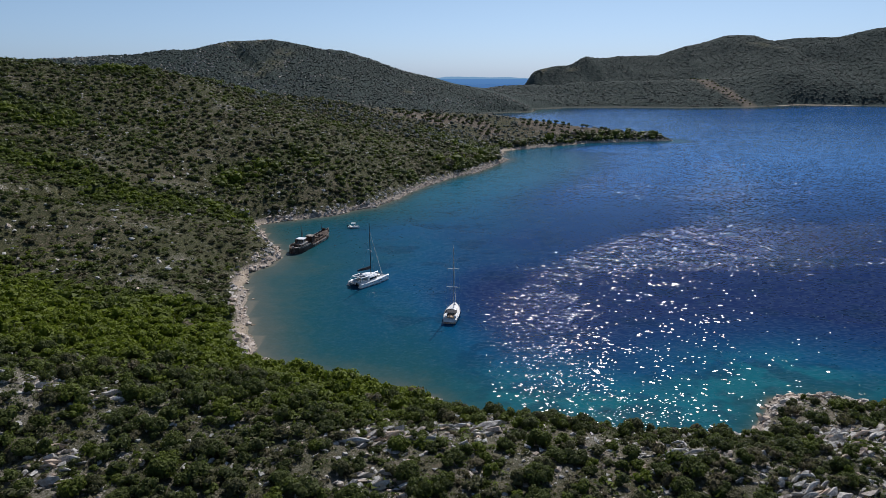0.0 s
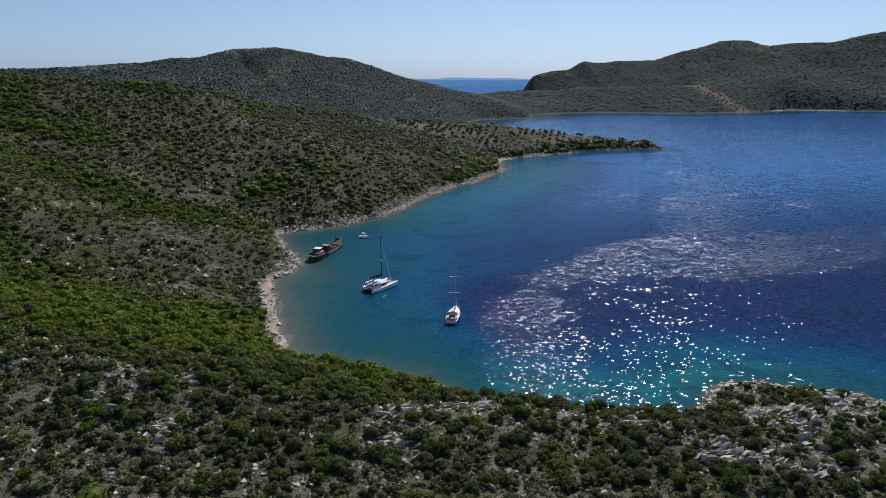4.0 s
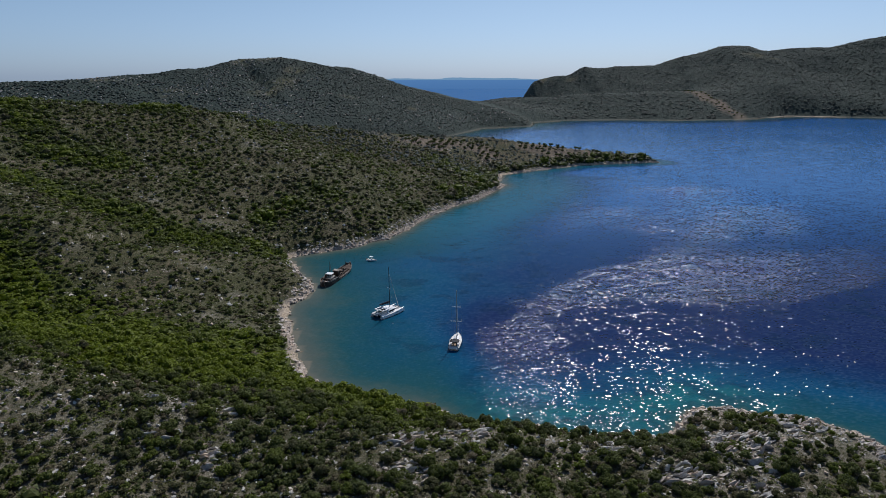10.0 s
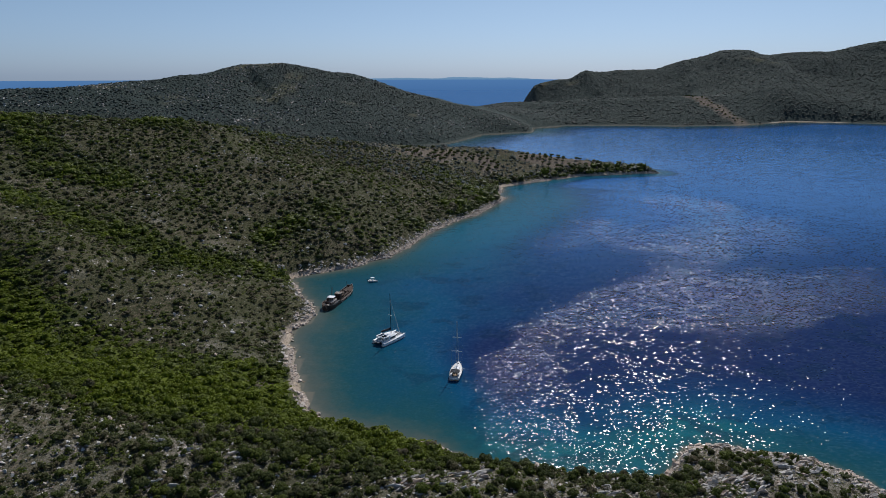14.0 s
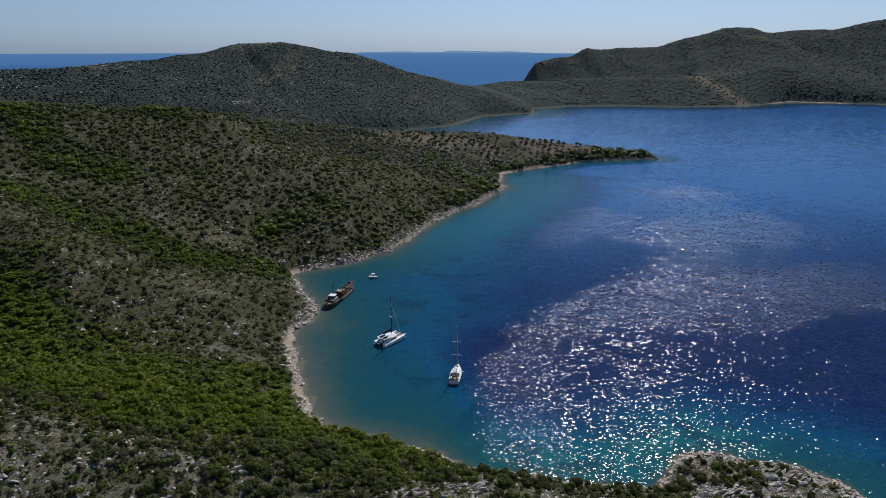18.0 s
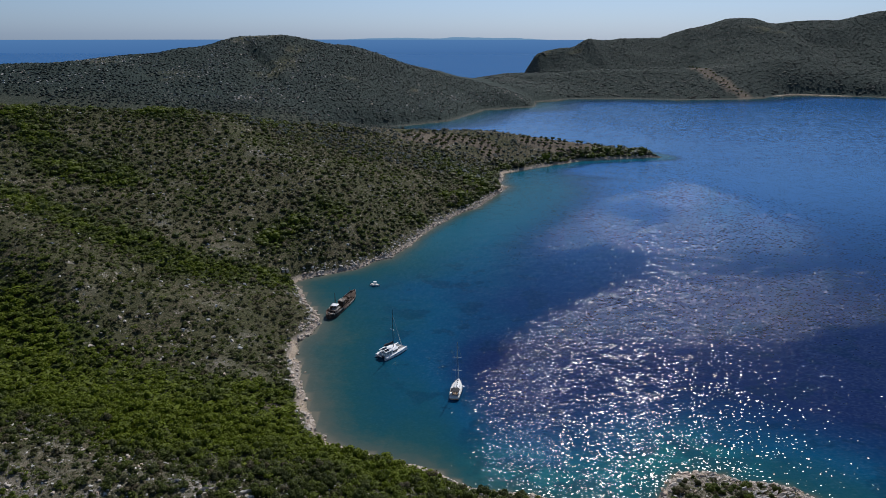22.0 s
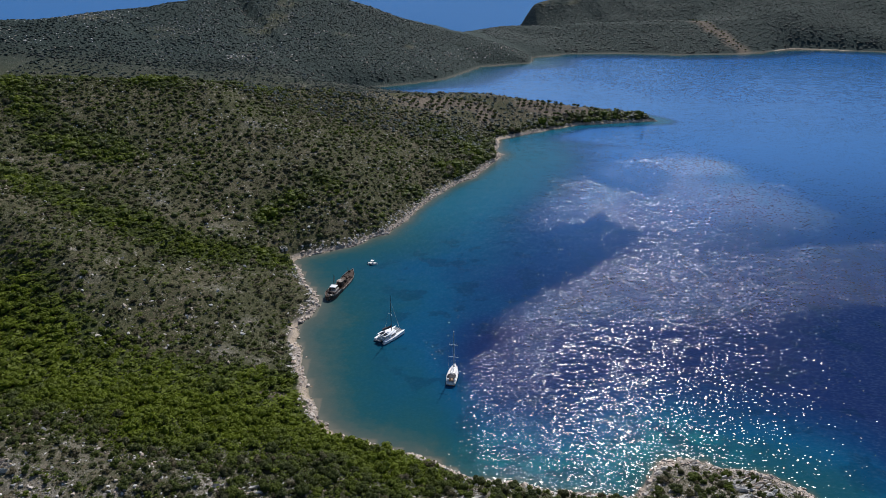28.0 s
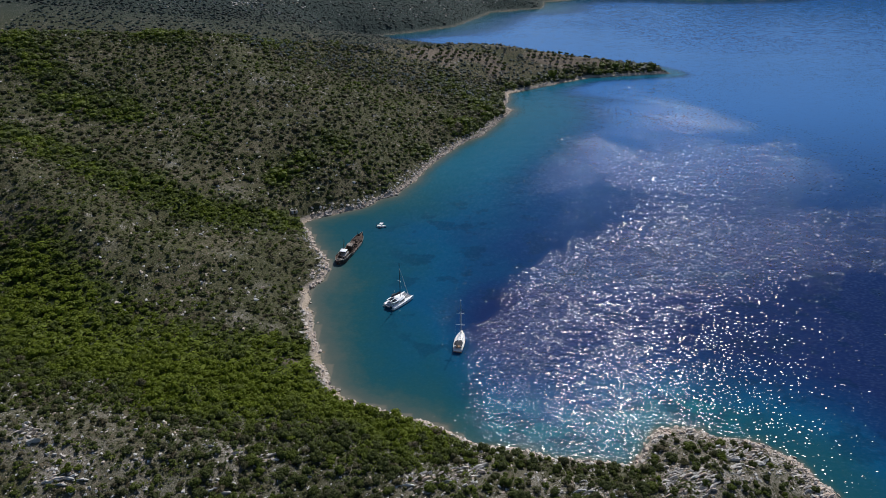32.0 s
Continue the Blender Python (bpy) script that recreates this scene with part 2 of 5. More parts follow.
BEACHES = [(-90, 315, 9), (-72, 231, 5), (-70, 219, 5), (-57, 177, 5), (-44, 153, 5), (56, 583, 12), (62, 642, 14), (130, 700, 22), (880, 1630, 90)]


def beach(x, y):
    """One where sand or shingle reaches the water, nought on the rocky shore."""
    b = 0
    for px, py, w in BEACHES:
        b = b + np.exp(-((x - px) ** 2 + (y - py) ** 2) / w ** 2)
    return np.clip(b * 1.6, 0, 1)


def shore(x, y, d=None):
    """The signed distance to the waterline with its small coves and points."""
    d = inland(x, y) if d is None else d
    return d + (fbm(x, y, 14, 31, 3) - 0.5) * 5.0 * smooth(1500, 500, y)


def height(x, y, d=None):
    """The ground's height, and the depth of the sea floor below zero."""
    x, y = np.asarray(x, float), np.asarray(y, float)
    d = shore(x, y, d)
    h = 0
    for crest in CRESTS:
        r, top, wide = along(x, y, crest)
        h = h + (top * np.exp(-(r / wide) ** 1.3)) ** 4
    h = h ** 0.25
    big = smooth(30, 120, d)
    far = smooth(800, 1300, y)
    h = h * (1 + (fbm(x, y, 130, 5, 4) - 0.5) * 0.1 * big) + (fbm(x, y, 38, 11, 4) - 0.5) * 3.2 * smooth(4, 30, d) * (1 - far) + ((fbm(x, y, 170, 23, 3) - 0.5) * 9 + (fbm(x, y, 60, 27, 3) - 0.5) * 9 * smooth(2230, 2050, y)) * far * smooth(40, 200, d)
    sand = beach(x, y)
    land = np.maximum(d, 0)
    rise = 1 - np.exp(-np.maximum(land - 2.5 * sand, 0) / (13.0 + 10 * smooth(300, 340, y) + 24 * far * smooth(2000, 1750, y)))
    up = np.maximum(h, 1.5) * rise + 0.045 * land * rise * smooth(200, 60, land) * (1 - far)
    lip = np.minimum(land * 0.6, 1.6) * (1 - sand) + np.minimum(land * 0.13, 1.2) * sand
    up = up + lip * (1 - rise)
    rough = (fbm(x, y, 5, 17, 3) - 0.5) * 1.1 * smooth(0, 6, d) * smooth(900, 500, y)
    cove = smooth(-12, 25, x) * smooth(260, 190, y)
    shelf = 0.085 - 0.03 * smooth(-30, -50, x) * smooth(260, 230, y) + 0.015 * smooth(330, 380, y) + 0.3 * smooth(610, 690, y) * smooth(1000, 900, y)
    floor = -0.1 - cove * (1.5 * (1 - np.exp(np.minimum(d, 0) / 1.5)) + 0.15 * np.maximum(-d - 14, 0)) - shelf * np.maximum(-d, 0) - 0.0016 * np.maximum(-d - 25, 0) ** 1.3
    return np.where(d > 0, up + rough + 0.02, np.maximum(floor, -14))


def mesh_of(name, verts, faces, smooth_shade=False):
    """A mesh from arrays of places and of triangles or quads."""
    verts, faces = np.asarray(verts, np.float32), np.asarray(faces, np.int32)
    me = bpy.data.meshes.new(name)
    n, k = faces.shape
    me.vertices.add(len(verts))
    me.vertices.foreach_set("co", verts.ravel())
    me.loops.add(n * k)
    me.loops.foreach_set("vertex_index", faces.ravel())
    me.polygons.add(n)
    me.polygons.foreach_set("loop_start", np.arange(0, n * k, k, dtype=np.int32))
    me.polygons.foreach_set("loop_total", np.full(n, k, np.int32))
    me.polygons.foreach_set("use_smooth", np.full(n, smooth_shade, bool))
    me.update(calc_edges=True)
    return me


def value_on(me, name, values):
    a = me.attributes.new(name, "FLOAT", "POINT")
    a.data.foreach_set("value", np.asarray(values, np.float32).ravel())


def axis(lo, hi, step, far_lo, far_hi, grow=1.06, most=90):
    mid = list(np.arange(lo, hi + 0.01, step))
    s, out_hi, out_lo = step, [mid[-1]], [mid[0]]
    while out_hi[-1] < far_hi:
        s *= grow
        out_hi.append(out_hi[-1] + min(s, most))
    s = step
    while out_lo[-1] > far_lo:
        s *= grow
        out_lo.append(out_lo[-1] - min(s, most))
    return np.array(out_lo[:0:-1] + mid + out_hi[1:])


def sheet(xs, ys):
    gx, gy = np.meshgrid(xs, ys)
    n, m = gx.shape
    i = np.arange(n * m).reshape(n, m)
    f = np.stack([i[:-1, :-1], i[:-1, 1:], i[1:, 1:], i[1:, :-1]], -1).reshape(-1, 4)
    return gx.ravel(), gy.ravel(), f


# ---------------------------------------------------------------- materials
def ground_material():
    m = Mat("stony_soil")
    p = m.pos()
    z = m.xyz(p)[2]
    sand = m.attr("sand")
    big, mid, fine = m.noise(0.03, 5), m.noise(0.2, 6, 0.65), m.noise(1.6, 5, 0.7)
    soil = m.mix(m.step(mid, 0.35, 0.65), (0.078, 0.065, 0.042), (0.16, 0.134, 0.088))
    soil = m.mix(m.step(big, 0.42, 0.6), soil, m.mix(fine, (0.075, 0.075, 0.034), (0.145, 0.132, 0.068)))
    low = m.step(m.do("ADD", m.do("MULTIPLY", m.noise(0.9, 5, 0.75), 0.75), m.do("MULTIPLY", big, 0.25)), 0.43, 0.505)
    soil = m.mix(low, soil, m.mix(fine, (0.036, 0.042, 0.019), (0.078, 0.08, 0.04)))
    rubble = m.noise(3.6, 5, 0.8)
    stone = m.mix(m.step(rubble, 0.38, 0.6), (0.1, 0.088, 0.07), m.mix(fine, (0.36, 0.32, 0.27), (0.54, 0.5, 0.44)))
    soil = m.mix(m.step(rubble, 0.56, 0.66), soil, m.mix(fine, (0.14, 0.12, 0.09), (0.3, 0.265, 0.215)))
    wooded_haze, field = m.attr("wooded_haze"), m.attr("field")
    soil = m.mix(m.do("MULTIPLY", m.step(m.attr("damp"), 0.15, 0.7), 0.85), soil, m.mix(fine, (0.022, 0.034, 0.01), (0.06, 0.08, 0.02)))
    # dark scrub cover; its blue cast is distance haze put into the colour
    soil = m.mix(m.do("MULTIPLY", wooded_haze, 0.92), soil, m.mix(fine, (0.02, 0.036, 0.035), (0.046, 0.064, 0.057)))
    soil = m.mix(field, soil, m.mix(mid, (0.11, 0.088, 0.066), (0.175, 0.147, 0.112)))
    bare = m.step(m.do("ADD", m.do("MULTIPLY", m.noise(0.11, 6, 0.7), 0.62), m.do("MULTIPLY", fine, 0.38)), 0.56, 0.635)
    bare = m.do("MAXIMUM", bare, m.do("MULTIPLY", m.attr("rocky"), m.step(fine, 0.36, 0.5)))
    bare = m.do("MULTIPLY", bare, m.do("SUBTRACT", 1.0, m.do("MULTIPLY", wooded_haze, 0.85)))
    col = m.mix(bare, soil, stone)
    lip = m.do("ADD", z, m.do("MULTIPLY", m.do("SUBTRACT", mid, 0.5), 1.6))
    shore = m.mix(m.noise(0.7, 5), (0.2, 0.165, 0.13), (0.48, 0.415, 0.35))
    col = m.mix(m.do("MULTIPLY", m.step(lip, 2.7, 1.3), m.do("SUBTRACT", 1.0, m.do("MULTIPLY", wooded_haze, 0.88))), col, shore)
    col = m.mix(m.do("MULTIPLY", m.step(sand, 0.25, 0.7), m.step(z, 1.3, 0.8)), col, m.mix(mid, (0.34, 0.27, 0.2), (0.5, 0.42, 0.33)))
    wet = m.step(z, 0.22, -0.1)
    col = m.mix(wet, col, m.mix(mid, (0.14, 0.13, 0.09), (0.32, 0.28, 0.19)))
    n = m.bump(m.do("ADD", m.noise(0.9, 6, 0.7), m.do("ADD", m.do("MULTIPLY", fine, 0.4), m.do("MULTIPLY", rubble, 0.5))), 0.9, 0.6, m.bump(m.noise(0.13, 3, 0.6), wooded_haze, 2.0))
    return m.done(col, 0.95, normal=n, Specular_IOR_Level=0.06)


def water_material():
    m = Mat("sea_water")
    p = m.pos()
    depth, ruffle, swell = m.attr("depth"), m.attr("ruffle"), m.attr("swell")
    y = m.xyz(p)[1]
    tone = m.do("ADD", depth, m.do("MULTIPLY", m.do("SUBTRACT", m.noise(0.03, 5, 0.6), 0.5), m.do("MINIMUM", depth, 4.0)))
    tone = m.do("ADD", tone, m.do("MULTIPLY", m.do("SUBTRACT", m.noise(0.22, 5, 0.7), 0.5), m.do("MINIMUM", depth, 1.8)))
    weed = m.do("MULTIPLY", m.step(m.noise(0.05, 4, 0.6), 0.54, 0.6), m.step(depth, 2.0, 4.5))
    col = m.ramp(m.do("DIVIDE", tone, 16.0), (0.0, (0.135, 0.132, 0.105)), (0.02, (0.07, 0.092, 0.08)), (0.05, (0.032, 0.076, 0.076)), (0.09, (0.012, 0.066, 0.08)), (0.16, (0.007, 0.062, 0.092)), (0.33, (0.004, 0.061, 0.133)), (0.58, (0.005, 0.031, 0.1)), (0.85, (0.008, 0.021, 0.08)))
    col = m.mix(m.do("MULTIPLY", weed, 0.35), col, (0.002, 0.018, 0.045))
    # patches of pale sand on the floor of the small cove
    sandy = m.do("MULTIPLY", m.attr("pale"), m.step(m.noise(0.075, 3, 0.55), 0.42, 0.55))
    col = m.mix(m.do("MULTIPLY", sandy, 0.52), col, (0.008, 0.145, 0.175))
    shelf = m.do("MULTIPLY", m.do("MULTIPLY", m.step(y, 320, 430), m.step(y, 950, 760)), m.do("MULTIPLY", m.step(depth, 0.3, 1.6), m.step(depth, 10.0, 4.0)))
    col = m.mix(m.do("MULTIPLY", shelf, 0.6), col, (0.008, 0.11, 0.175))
    # the sky's reflection on distant water is put into its body colour: paler blue
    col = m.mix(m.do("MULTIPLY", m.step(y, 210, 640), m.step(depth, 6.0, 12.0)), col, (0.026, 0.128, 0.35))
    # open sea: brighter blue in the body stands in for reflected sky
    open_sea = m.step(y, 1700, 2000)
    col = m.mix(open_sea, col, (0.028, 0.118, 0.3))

    def slopes(scale, detail, gain, turn):
        """Slopes of wavelets: crests run across the breeze, longer than they are wide."""
        n = m.t.nodes.new("ShaderNodeTexNoise")
        m.put(n.inputs["Vector"], m.stretch(p, 0.72, 1.2, 0.0, turn))
        n.inputs["Scale"].default_value, n.inputs["Detail"].default_value = scale, detail
        o = m.t.nodes.new("ShaderNodeVectorMath")
        o.operation = "SUBTRACT"
        m.put(o.inputs[0], n.outputs["Color"])
        o.inputs[1].default_value = (0.5, 0.5, 0.5)
        q = m.t.nodes.new("ShaderNodeVectorMath")
        q.operation = "SCALE"
        m.put(q.inputs[0], o.outputs[0])
        m.put(q.inputs["Scale"], gain)
        return q.outputs[0]

    def add(a, b):
        q = m.t.nodes.new("ShaderNodeVectorMath")
        q.operation = "ADD"
        m.put(q.inputs[0], a)
        m.put(q.inputs[1], b)
        return q.outputs[0]

    # cat's paws: the breeze comes in gusts some metres wide
    gust = m.do("ADD", 0.4, m.do("MULTIPLY", m.noise(0.22, 3, 0.8, at=m.stretch(p, 0.6, 1.3, 0.0, 12)), 1.2))
    paws = m.do("MULTIPLY", ruffle, gust)
    mid, far = m.step(y, 255, 400), m.step(y, 520, 1000)
    close = m.do("SUBTRACT", 1.0, m.do("MULTIPLY", far, 0.6))
    s = slopes(0.13, 2.0, m.do("ADD", 0.12, m.do("MULTIPLY", swell, 0.2)), 24)
    s = add(s, slopes(0.88, 0.3, m.do("MULTIPLY", close, m.do("ADD", 0.3, m.do("MULTIPLY", m.do("MULTIPLY", swell, gust), 0.5))), 14))
    s = add(s, slopes(1.9, 0.0, m.do("MULTIPLY", close, m.do("MULTIPLY", m.do("SUBTRACT", 1.0, swell), 0.34)), 10))
    near = m.do("SUBTRACT", 1.0, mid)
    mid = m.do("MULTIPLY", mid, m.do("SUBTRACT", 1.0, far))
    for share, size, amount in ((near, 1.05, 1.1), (mid, 0.72, 1.15), (far, 0.5, 0.6)):
        s = add(s, slopes(size, 0.0, m.do("MULTIPLY", m.do("MULTIPLY", paws, amount), share), 8))
    flatten = m.t.nodes.new("ShaderNodeVectorMath")
    flatten.operation = "MULTIPLY"
    m.put(flatten.inputs[0], s)
    flatten.inputs[1].default_value = (1, 1, 0)
    n = m.t.nodes.new("ShaderNodeVectorMath")
    n.operation = "NORMALIZE"
    m.put(n.inputs[0], add(flatten.outputs[0], (0, 0, 1)))
    body = m.t.nodes.new("ShaderNodeBsdfDiffuse")
    m.put(body.inputs["Color"], col)
    gloss = m.t.nodes.new("ShaderNodeBsdfGlossy")
    gloss.distribution = "BECKMANN"
    m.put(gloss.inputs["Roughness"], m.do("ADD", 0.14, m.do("MULTIPLY", paws, 0.025)))
    m.put(gloss.inputs["Normal"], n.outputs[0])
    fres = m.t.nodes.new("ShaderNodeFresnel")
    fres.inputs["IOR"].default_value = 1.33
    m.put(fres.inputs["Normal"], n.outputs[0])
    mx = m.t.nodes.new("ShaderNodeMixShader")
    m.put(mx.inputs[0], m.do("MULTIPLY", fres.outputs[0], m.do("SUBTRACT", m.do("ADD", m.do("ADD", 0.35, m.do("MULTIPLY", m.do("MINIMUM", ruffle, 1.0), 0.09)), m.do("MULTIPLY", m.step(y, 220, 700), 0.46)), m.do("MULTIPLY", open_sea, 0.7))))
    m.t.links.new(body.outputs[0], mx.inputs[1])
    m.t.links.new(gloss.outputs[0], mx.inputs[2])
    m.t.links.new(mx.outputs[0], m.out.inputs[0])
    m.t.nodes.remove(m.b)
    return m.m


M_GROUND, M_WATER = ground_material(), water_material()


def leaf_material(name, dark, light, dry, even=0.0):
    """Leaves whose colour goes by the bush (tint) and by the single leaf; even: how far a distant crown's many leaves level out its shading."""
    m = Mat(name)
    tint = m.attr("tint")
    col = m.mix(tint, dark, light)
    col = m.mix(m.step(tint, 0.0, -0.6), col, dry)
    col = m.mix(m.do("MULTIPLY", m.island(), 0.7), col, m.mix(0.5, col, (0.0, 0.0, 0.0)), "MIX")
    m.done(col, 0.6)
    m.b.inputs["Specular IOR Level"].default_value = 0.12
    tr = m.t.nodes.new("ShaderNodeBsdfTranslucent")
    m.put(tr.inputs[0], m.mix(0.4, col, (0.09, 0.14, 0.01)) if not even else col)
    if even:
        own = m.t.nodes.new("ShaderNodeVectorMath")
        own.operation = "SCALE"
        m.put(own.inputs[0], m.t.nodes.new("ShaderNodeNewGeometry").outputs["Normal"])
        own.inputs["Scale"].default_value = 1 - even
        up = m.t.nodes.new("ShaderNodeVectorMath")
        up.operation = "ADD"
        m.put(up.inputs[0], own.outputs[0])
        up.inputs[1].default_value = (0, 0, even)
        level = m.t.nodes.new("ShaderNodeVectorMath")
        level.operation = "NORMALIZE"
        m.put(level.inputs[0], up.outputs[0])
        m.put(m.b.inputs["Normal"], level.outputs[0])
    mx = m.t.nodes.new("ShaderNodeMixShader")
    mx.inputs[0].default_value = 0.38
    m.t.links.new(m.b.outputs[0], mx.inputs[1])
    m.t.links.new(tr.outputs[0], mx.inputs[2])
    m.t.links.new(mx.outputs[0], m.out.inputs[0])
    return m.m


# far leaves carry the distance haze in their colour: bluer than the near ones
M_HAZYLEAF = leaf_material("far_canopy_hazed", (0.03, 0.055, 0.05), (0.053, 0.082, 0.062), (0.08, 0.088, 0.078), 0.75)
M_LEAF = leaf_material("maquis_leaves", (0.086, 0.102, 0.037), (0.155, 0.197, 0.015), (0.16, 0.132, 0.082))


def rock_material():
    m = Mat("limestone")
    f, g = m.noise(1.3, 6, 0.7), m.noise(6.0, 5, 0.7)
    col = m.mix(m.step(f, 0.3, 0.7), (0.3, 0.285, 0.26), (0.6, 0.58, 0.54))
    col = m.mix(m.do("MULTIPLY", m.step(m.island(), 0.45, 1.0), 0.7), col, (0.48, 0.35, 0.25))
    col = m.mix(m.step(g, 0.58, 0.7), col, (0.16, 0.15, 0.13))
    z = m.xyz(m.pos())[2]
    col = m.mix(m.do("MULTIPLY", m.step(z, 4.5, 1.5), 0.55), col, (0.57, 0.46, 0.375))
    col = m.mix(m.step(z, 0.25, 0.05), col, (0.12, 0.1, 0.07))
    return m.done(col, 0.9, normal=m.bump(m.do("ADD", f, m.do("MULTIPLY", g, 0.5)), 0.8, 0.25), Specular_IOR_Level=0.12)


M_ROCK = rock_material()

# ---------------------------------------------------------------- ground and water
ground_xs, ground_ys = axis(-330, 285, 2.8, -1900, 2500, 1.06, 19), axis(60, 790, 2.8, -320, 2900, 1.06, 17)
gx, gy, gf = sheet(ground_xs, ground_ys)
ground_d = inland(gx, gy)
ground_z = height(gx, gy, ground_d)
ground_mesh = mesh_of("ground", np.stack([gx, gy, ground_z], 1), gf, True)
ground_grid = ground_z.reshape(len(ground_ys), len(ground_xs))


def rest(x, y):
    """The height of the ground sheet itself, for what stands on it."""
    x, y = np.atleast_1d(np.asarray(x, float)), np.atleast_1d(np.asarray(y, float))
    i = np.clip(np.searchsorted(ground_xs, x) - 1, 0, len(ground_xs) - 2)
    j = np.clip(np.searchsorted(ground_ys, y) - 1, 0, len(ground_ys) - 2)
    f = np.clip((x - ground_xs[i]) / (ground_xs[i + 1] - ground_xs[i]), 0, 1)
    g = np.clip((y - ground_ys[j]) / (ground_ys[j + 1] - ground_ys[j]), 0, 1)
    G = ground_grid
    return (G[j, i] * (1 - f) + G[j, i + 1] * f) * (1 - g) + (G[j + 1, i] * (1 - f) + G[j + 1, i + 1] * f) * g


value_on(ground_mesh, "sand", beach(gx, gy))


def grove(x, y):
    """One on the bare terraces of the olive grove, on the cleared strip up the far hill and in the glade by the beach."""
    g = smooth(1.25, 0.8, ((x - 5) / 55) ** 2 + ((y - 690 - 0.25 * (x - 5)) / 42) ** 2) * smooth(0.32, 0.5, fbm(x, y, 35, 91, 3)) + smooth(1.2, 0.8, ((x - 135) / 52) ** 2 + ((y - 742) / 20) ** 2)
    r, _, _ = along(x, y, [(690, 1530, 0, 1), (672, 1620, 0, 1), (640, 1730, 0, 1)])
    glade = smooth(1.4, 0.7, ((x + 65) / 8) ** 2 + ((y - 168 - 0.1 * (x + 65)) / 3.2) ** 2)
    return np.clip(g + smooth(26, 14, r) + 1.3 * glade, 0, 1)


value_on(ground_mesh, "field", grove(gx, gy))
CRAGS = [(-70, 103, 7), (-59, 102, 5), (-71, 86, 6), (-56, 83, 5), (-124, 94, 5), (-110, 83, 5.5), (-91, 93, 5.5), (-14, 100, 6), (-10, 84, 5), (3, 101, 6), (7, 110, 7), (18, 91, 5), (38, 99, 6), (50, 94, 8), (53, 88, 6), (71, 86, 8), (73, 109, 7), (72, 100, 7), (97, 122, 9), (91, 108, 9), (116, 112, 10), (112, 126, 7), (82, 130, 5),
         (-92, 223, 5), (-114, 244, 5), (-163, 222, 5), (-95, 194, 6), (-80, 191, 4)]
HILL_CRAGS = [(-279, 354, 9), (-184, 347, 6), (-175, 335, 6), (-153, 478, 9), (-135, 487, 8), (-134, 321, 6)]


def crags(x, y):
    """Where bare limestone breaks through the scrub."""
    c = 0
    for px, py, w in CRAGS + HILL_CRAGS:
        c = c + np.exp(-((x - px) ** 2 + (y - py) ** 2) / w ** 2)
    return np.clip(c, 0, 1) * (0.5 + 0.9 * fbm(x, y, 9, 81, 3)) + 0.42 * smooth(0.53, 0.68, fbm(x, y, 16, 82, 3)) * smooth(160, 130, y)


def tops(x, y):
    """Pale rock breaking out on the far hill: its summit and some scars below."""
    t = 0
    for px, py, w in ((-380, 1385, 38), (-430, 1370, 26), (-312, 990, 17), (-262, 990, 12), (-302, 1302, 26), (-305, 1217, 30), (-322, 1156, 30), (-463, 1075, 26), (-600, 1130, 26), (-180, 1180, 14), (-60, 1210, 12), (960, 2080, 30), (1010, 2060, 22), (330, 2230, 26), (420, 2200, 20)):
        t = t + np.exp(-((x - px) ** 2 + (y - py) ** 2) / w ** 2)
    return np.clip(t, 0, 1) * smooth(0.42, 0.55, fbm(x, y, 20, 83, 3))


value_on(ground_mesh, "rocky", np.clip(crags(gx, gy) * 0.42 + 0.34 * smooth(150, 125, gy) * smooth(0.42, 0.58, fbm(gx, gy, 7, 85, 3)), 0, 1))
value_on(ground_mesh, "wooded_haze", smooth(700, 1000, gy) * (1 - 0.9 * tops(gx, gy)))
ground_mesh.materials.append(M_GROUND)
ground = tagged(new("ground", ground_mesh), "brown stony hillsides with limestone and dry soil", "hillside", kind="structure")

wx, wy, wf = sheet(axis(-340, 420, 5, -5200, 5200, 1.12), axis(40, 900, 5, -1500, 5300, 1.12))
water_d = inland(wx, wy)
water_mesh = mesh_of("water", np.stack([wx, wy, np.zeros(len(wx))], 1), wf, True)
value_on(water_mesh, "depth", -height(wx, wy, water_d))


# the breeze strikes the bay in two fans, with a smooth lane between them
NEAR_FAN = [(12, 128), (7, 150), (5, 175), (10, 208), (28, 243), (52, 266), (78, 286), (108, 312), (140, 338), (159, 347), (181, 337), (212, 341), (250, 352), (320, 352), (430, 330),
            (430, 236), (300, 238), (232, 250), (160, 240), (110, 236), (75, 238), (56, 229), (51, 209), (46, 156), (42, 118)]
FAR_FAN = [(16, 341), (40, 385), (66, 429), (105, 529), (150, 640), (183, 700), (260, 720), (262, 600), (300, 500), (300, 420), (260, 376), (200, 366), (134, 362), (70, 347)]


def fan(x, y, outline, soft_edge, ragged, size):
    wob = (fbm(x, y, size, 71, 4) - 0.5) * ragged
    return smooth(-soft_edge, soft_edge, inside_of(x, y, np.array(outline, float)) + wob)


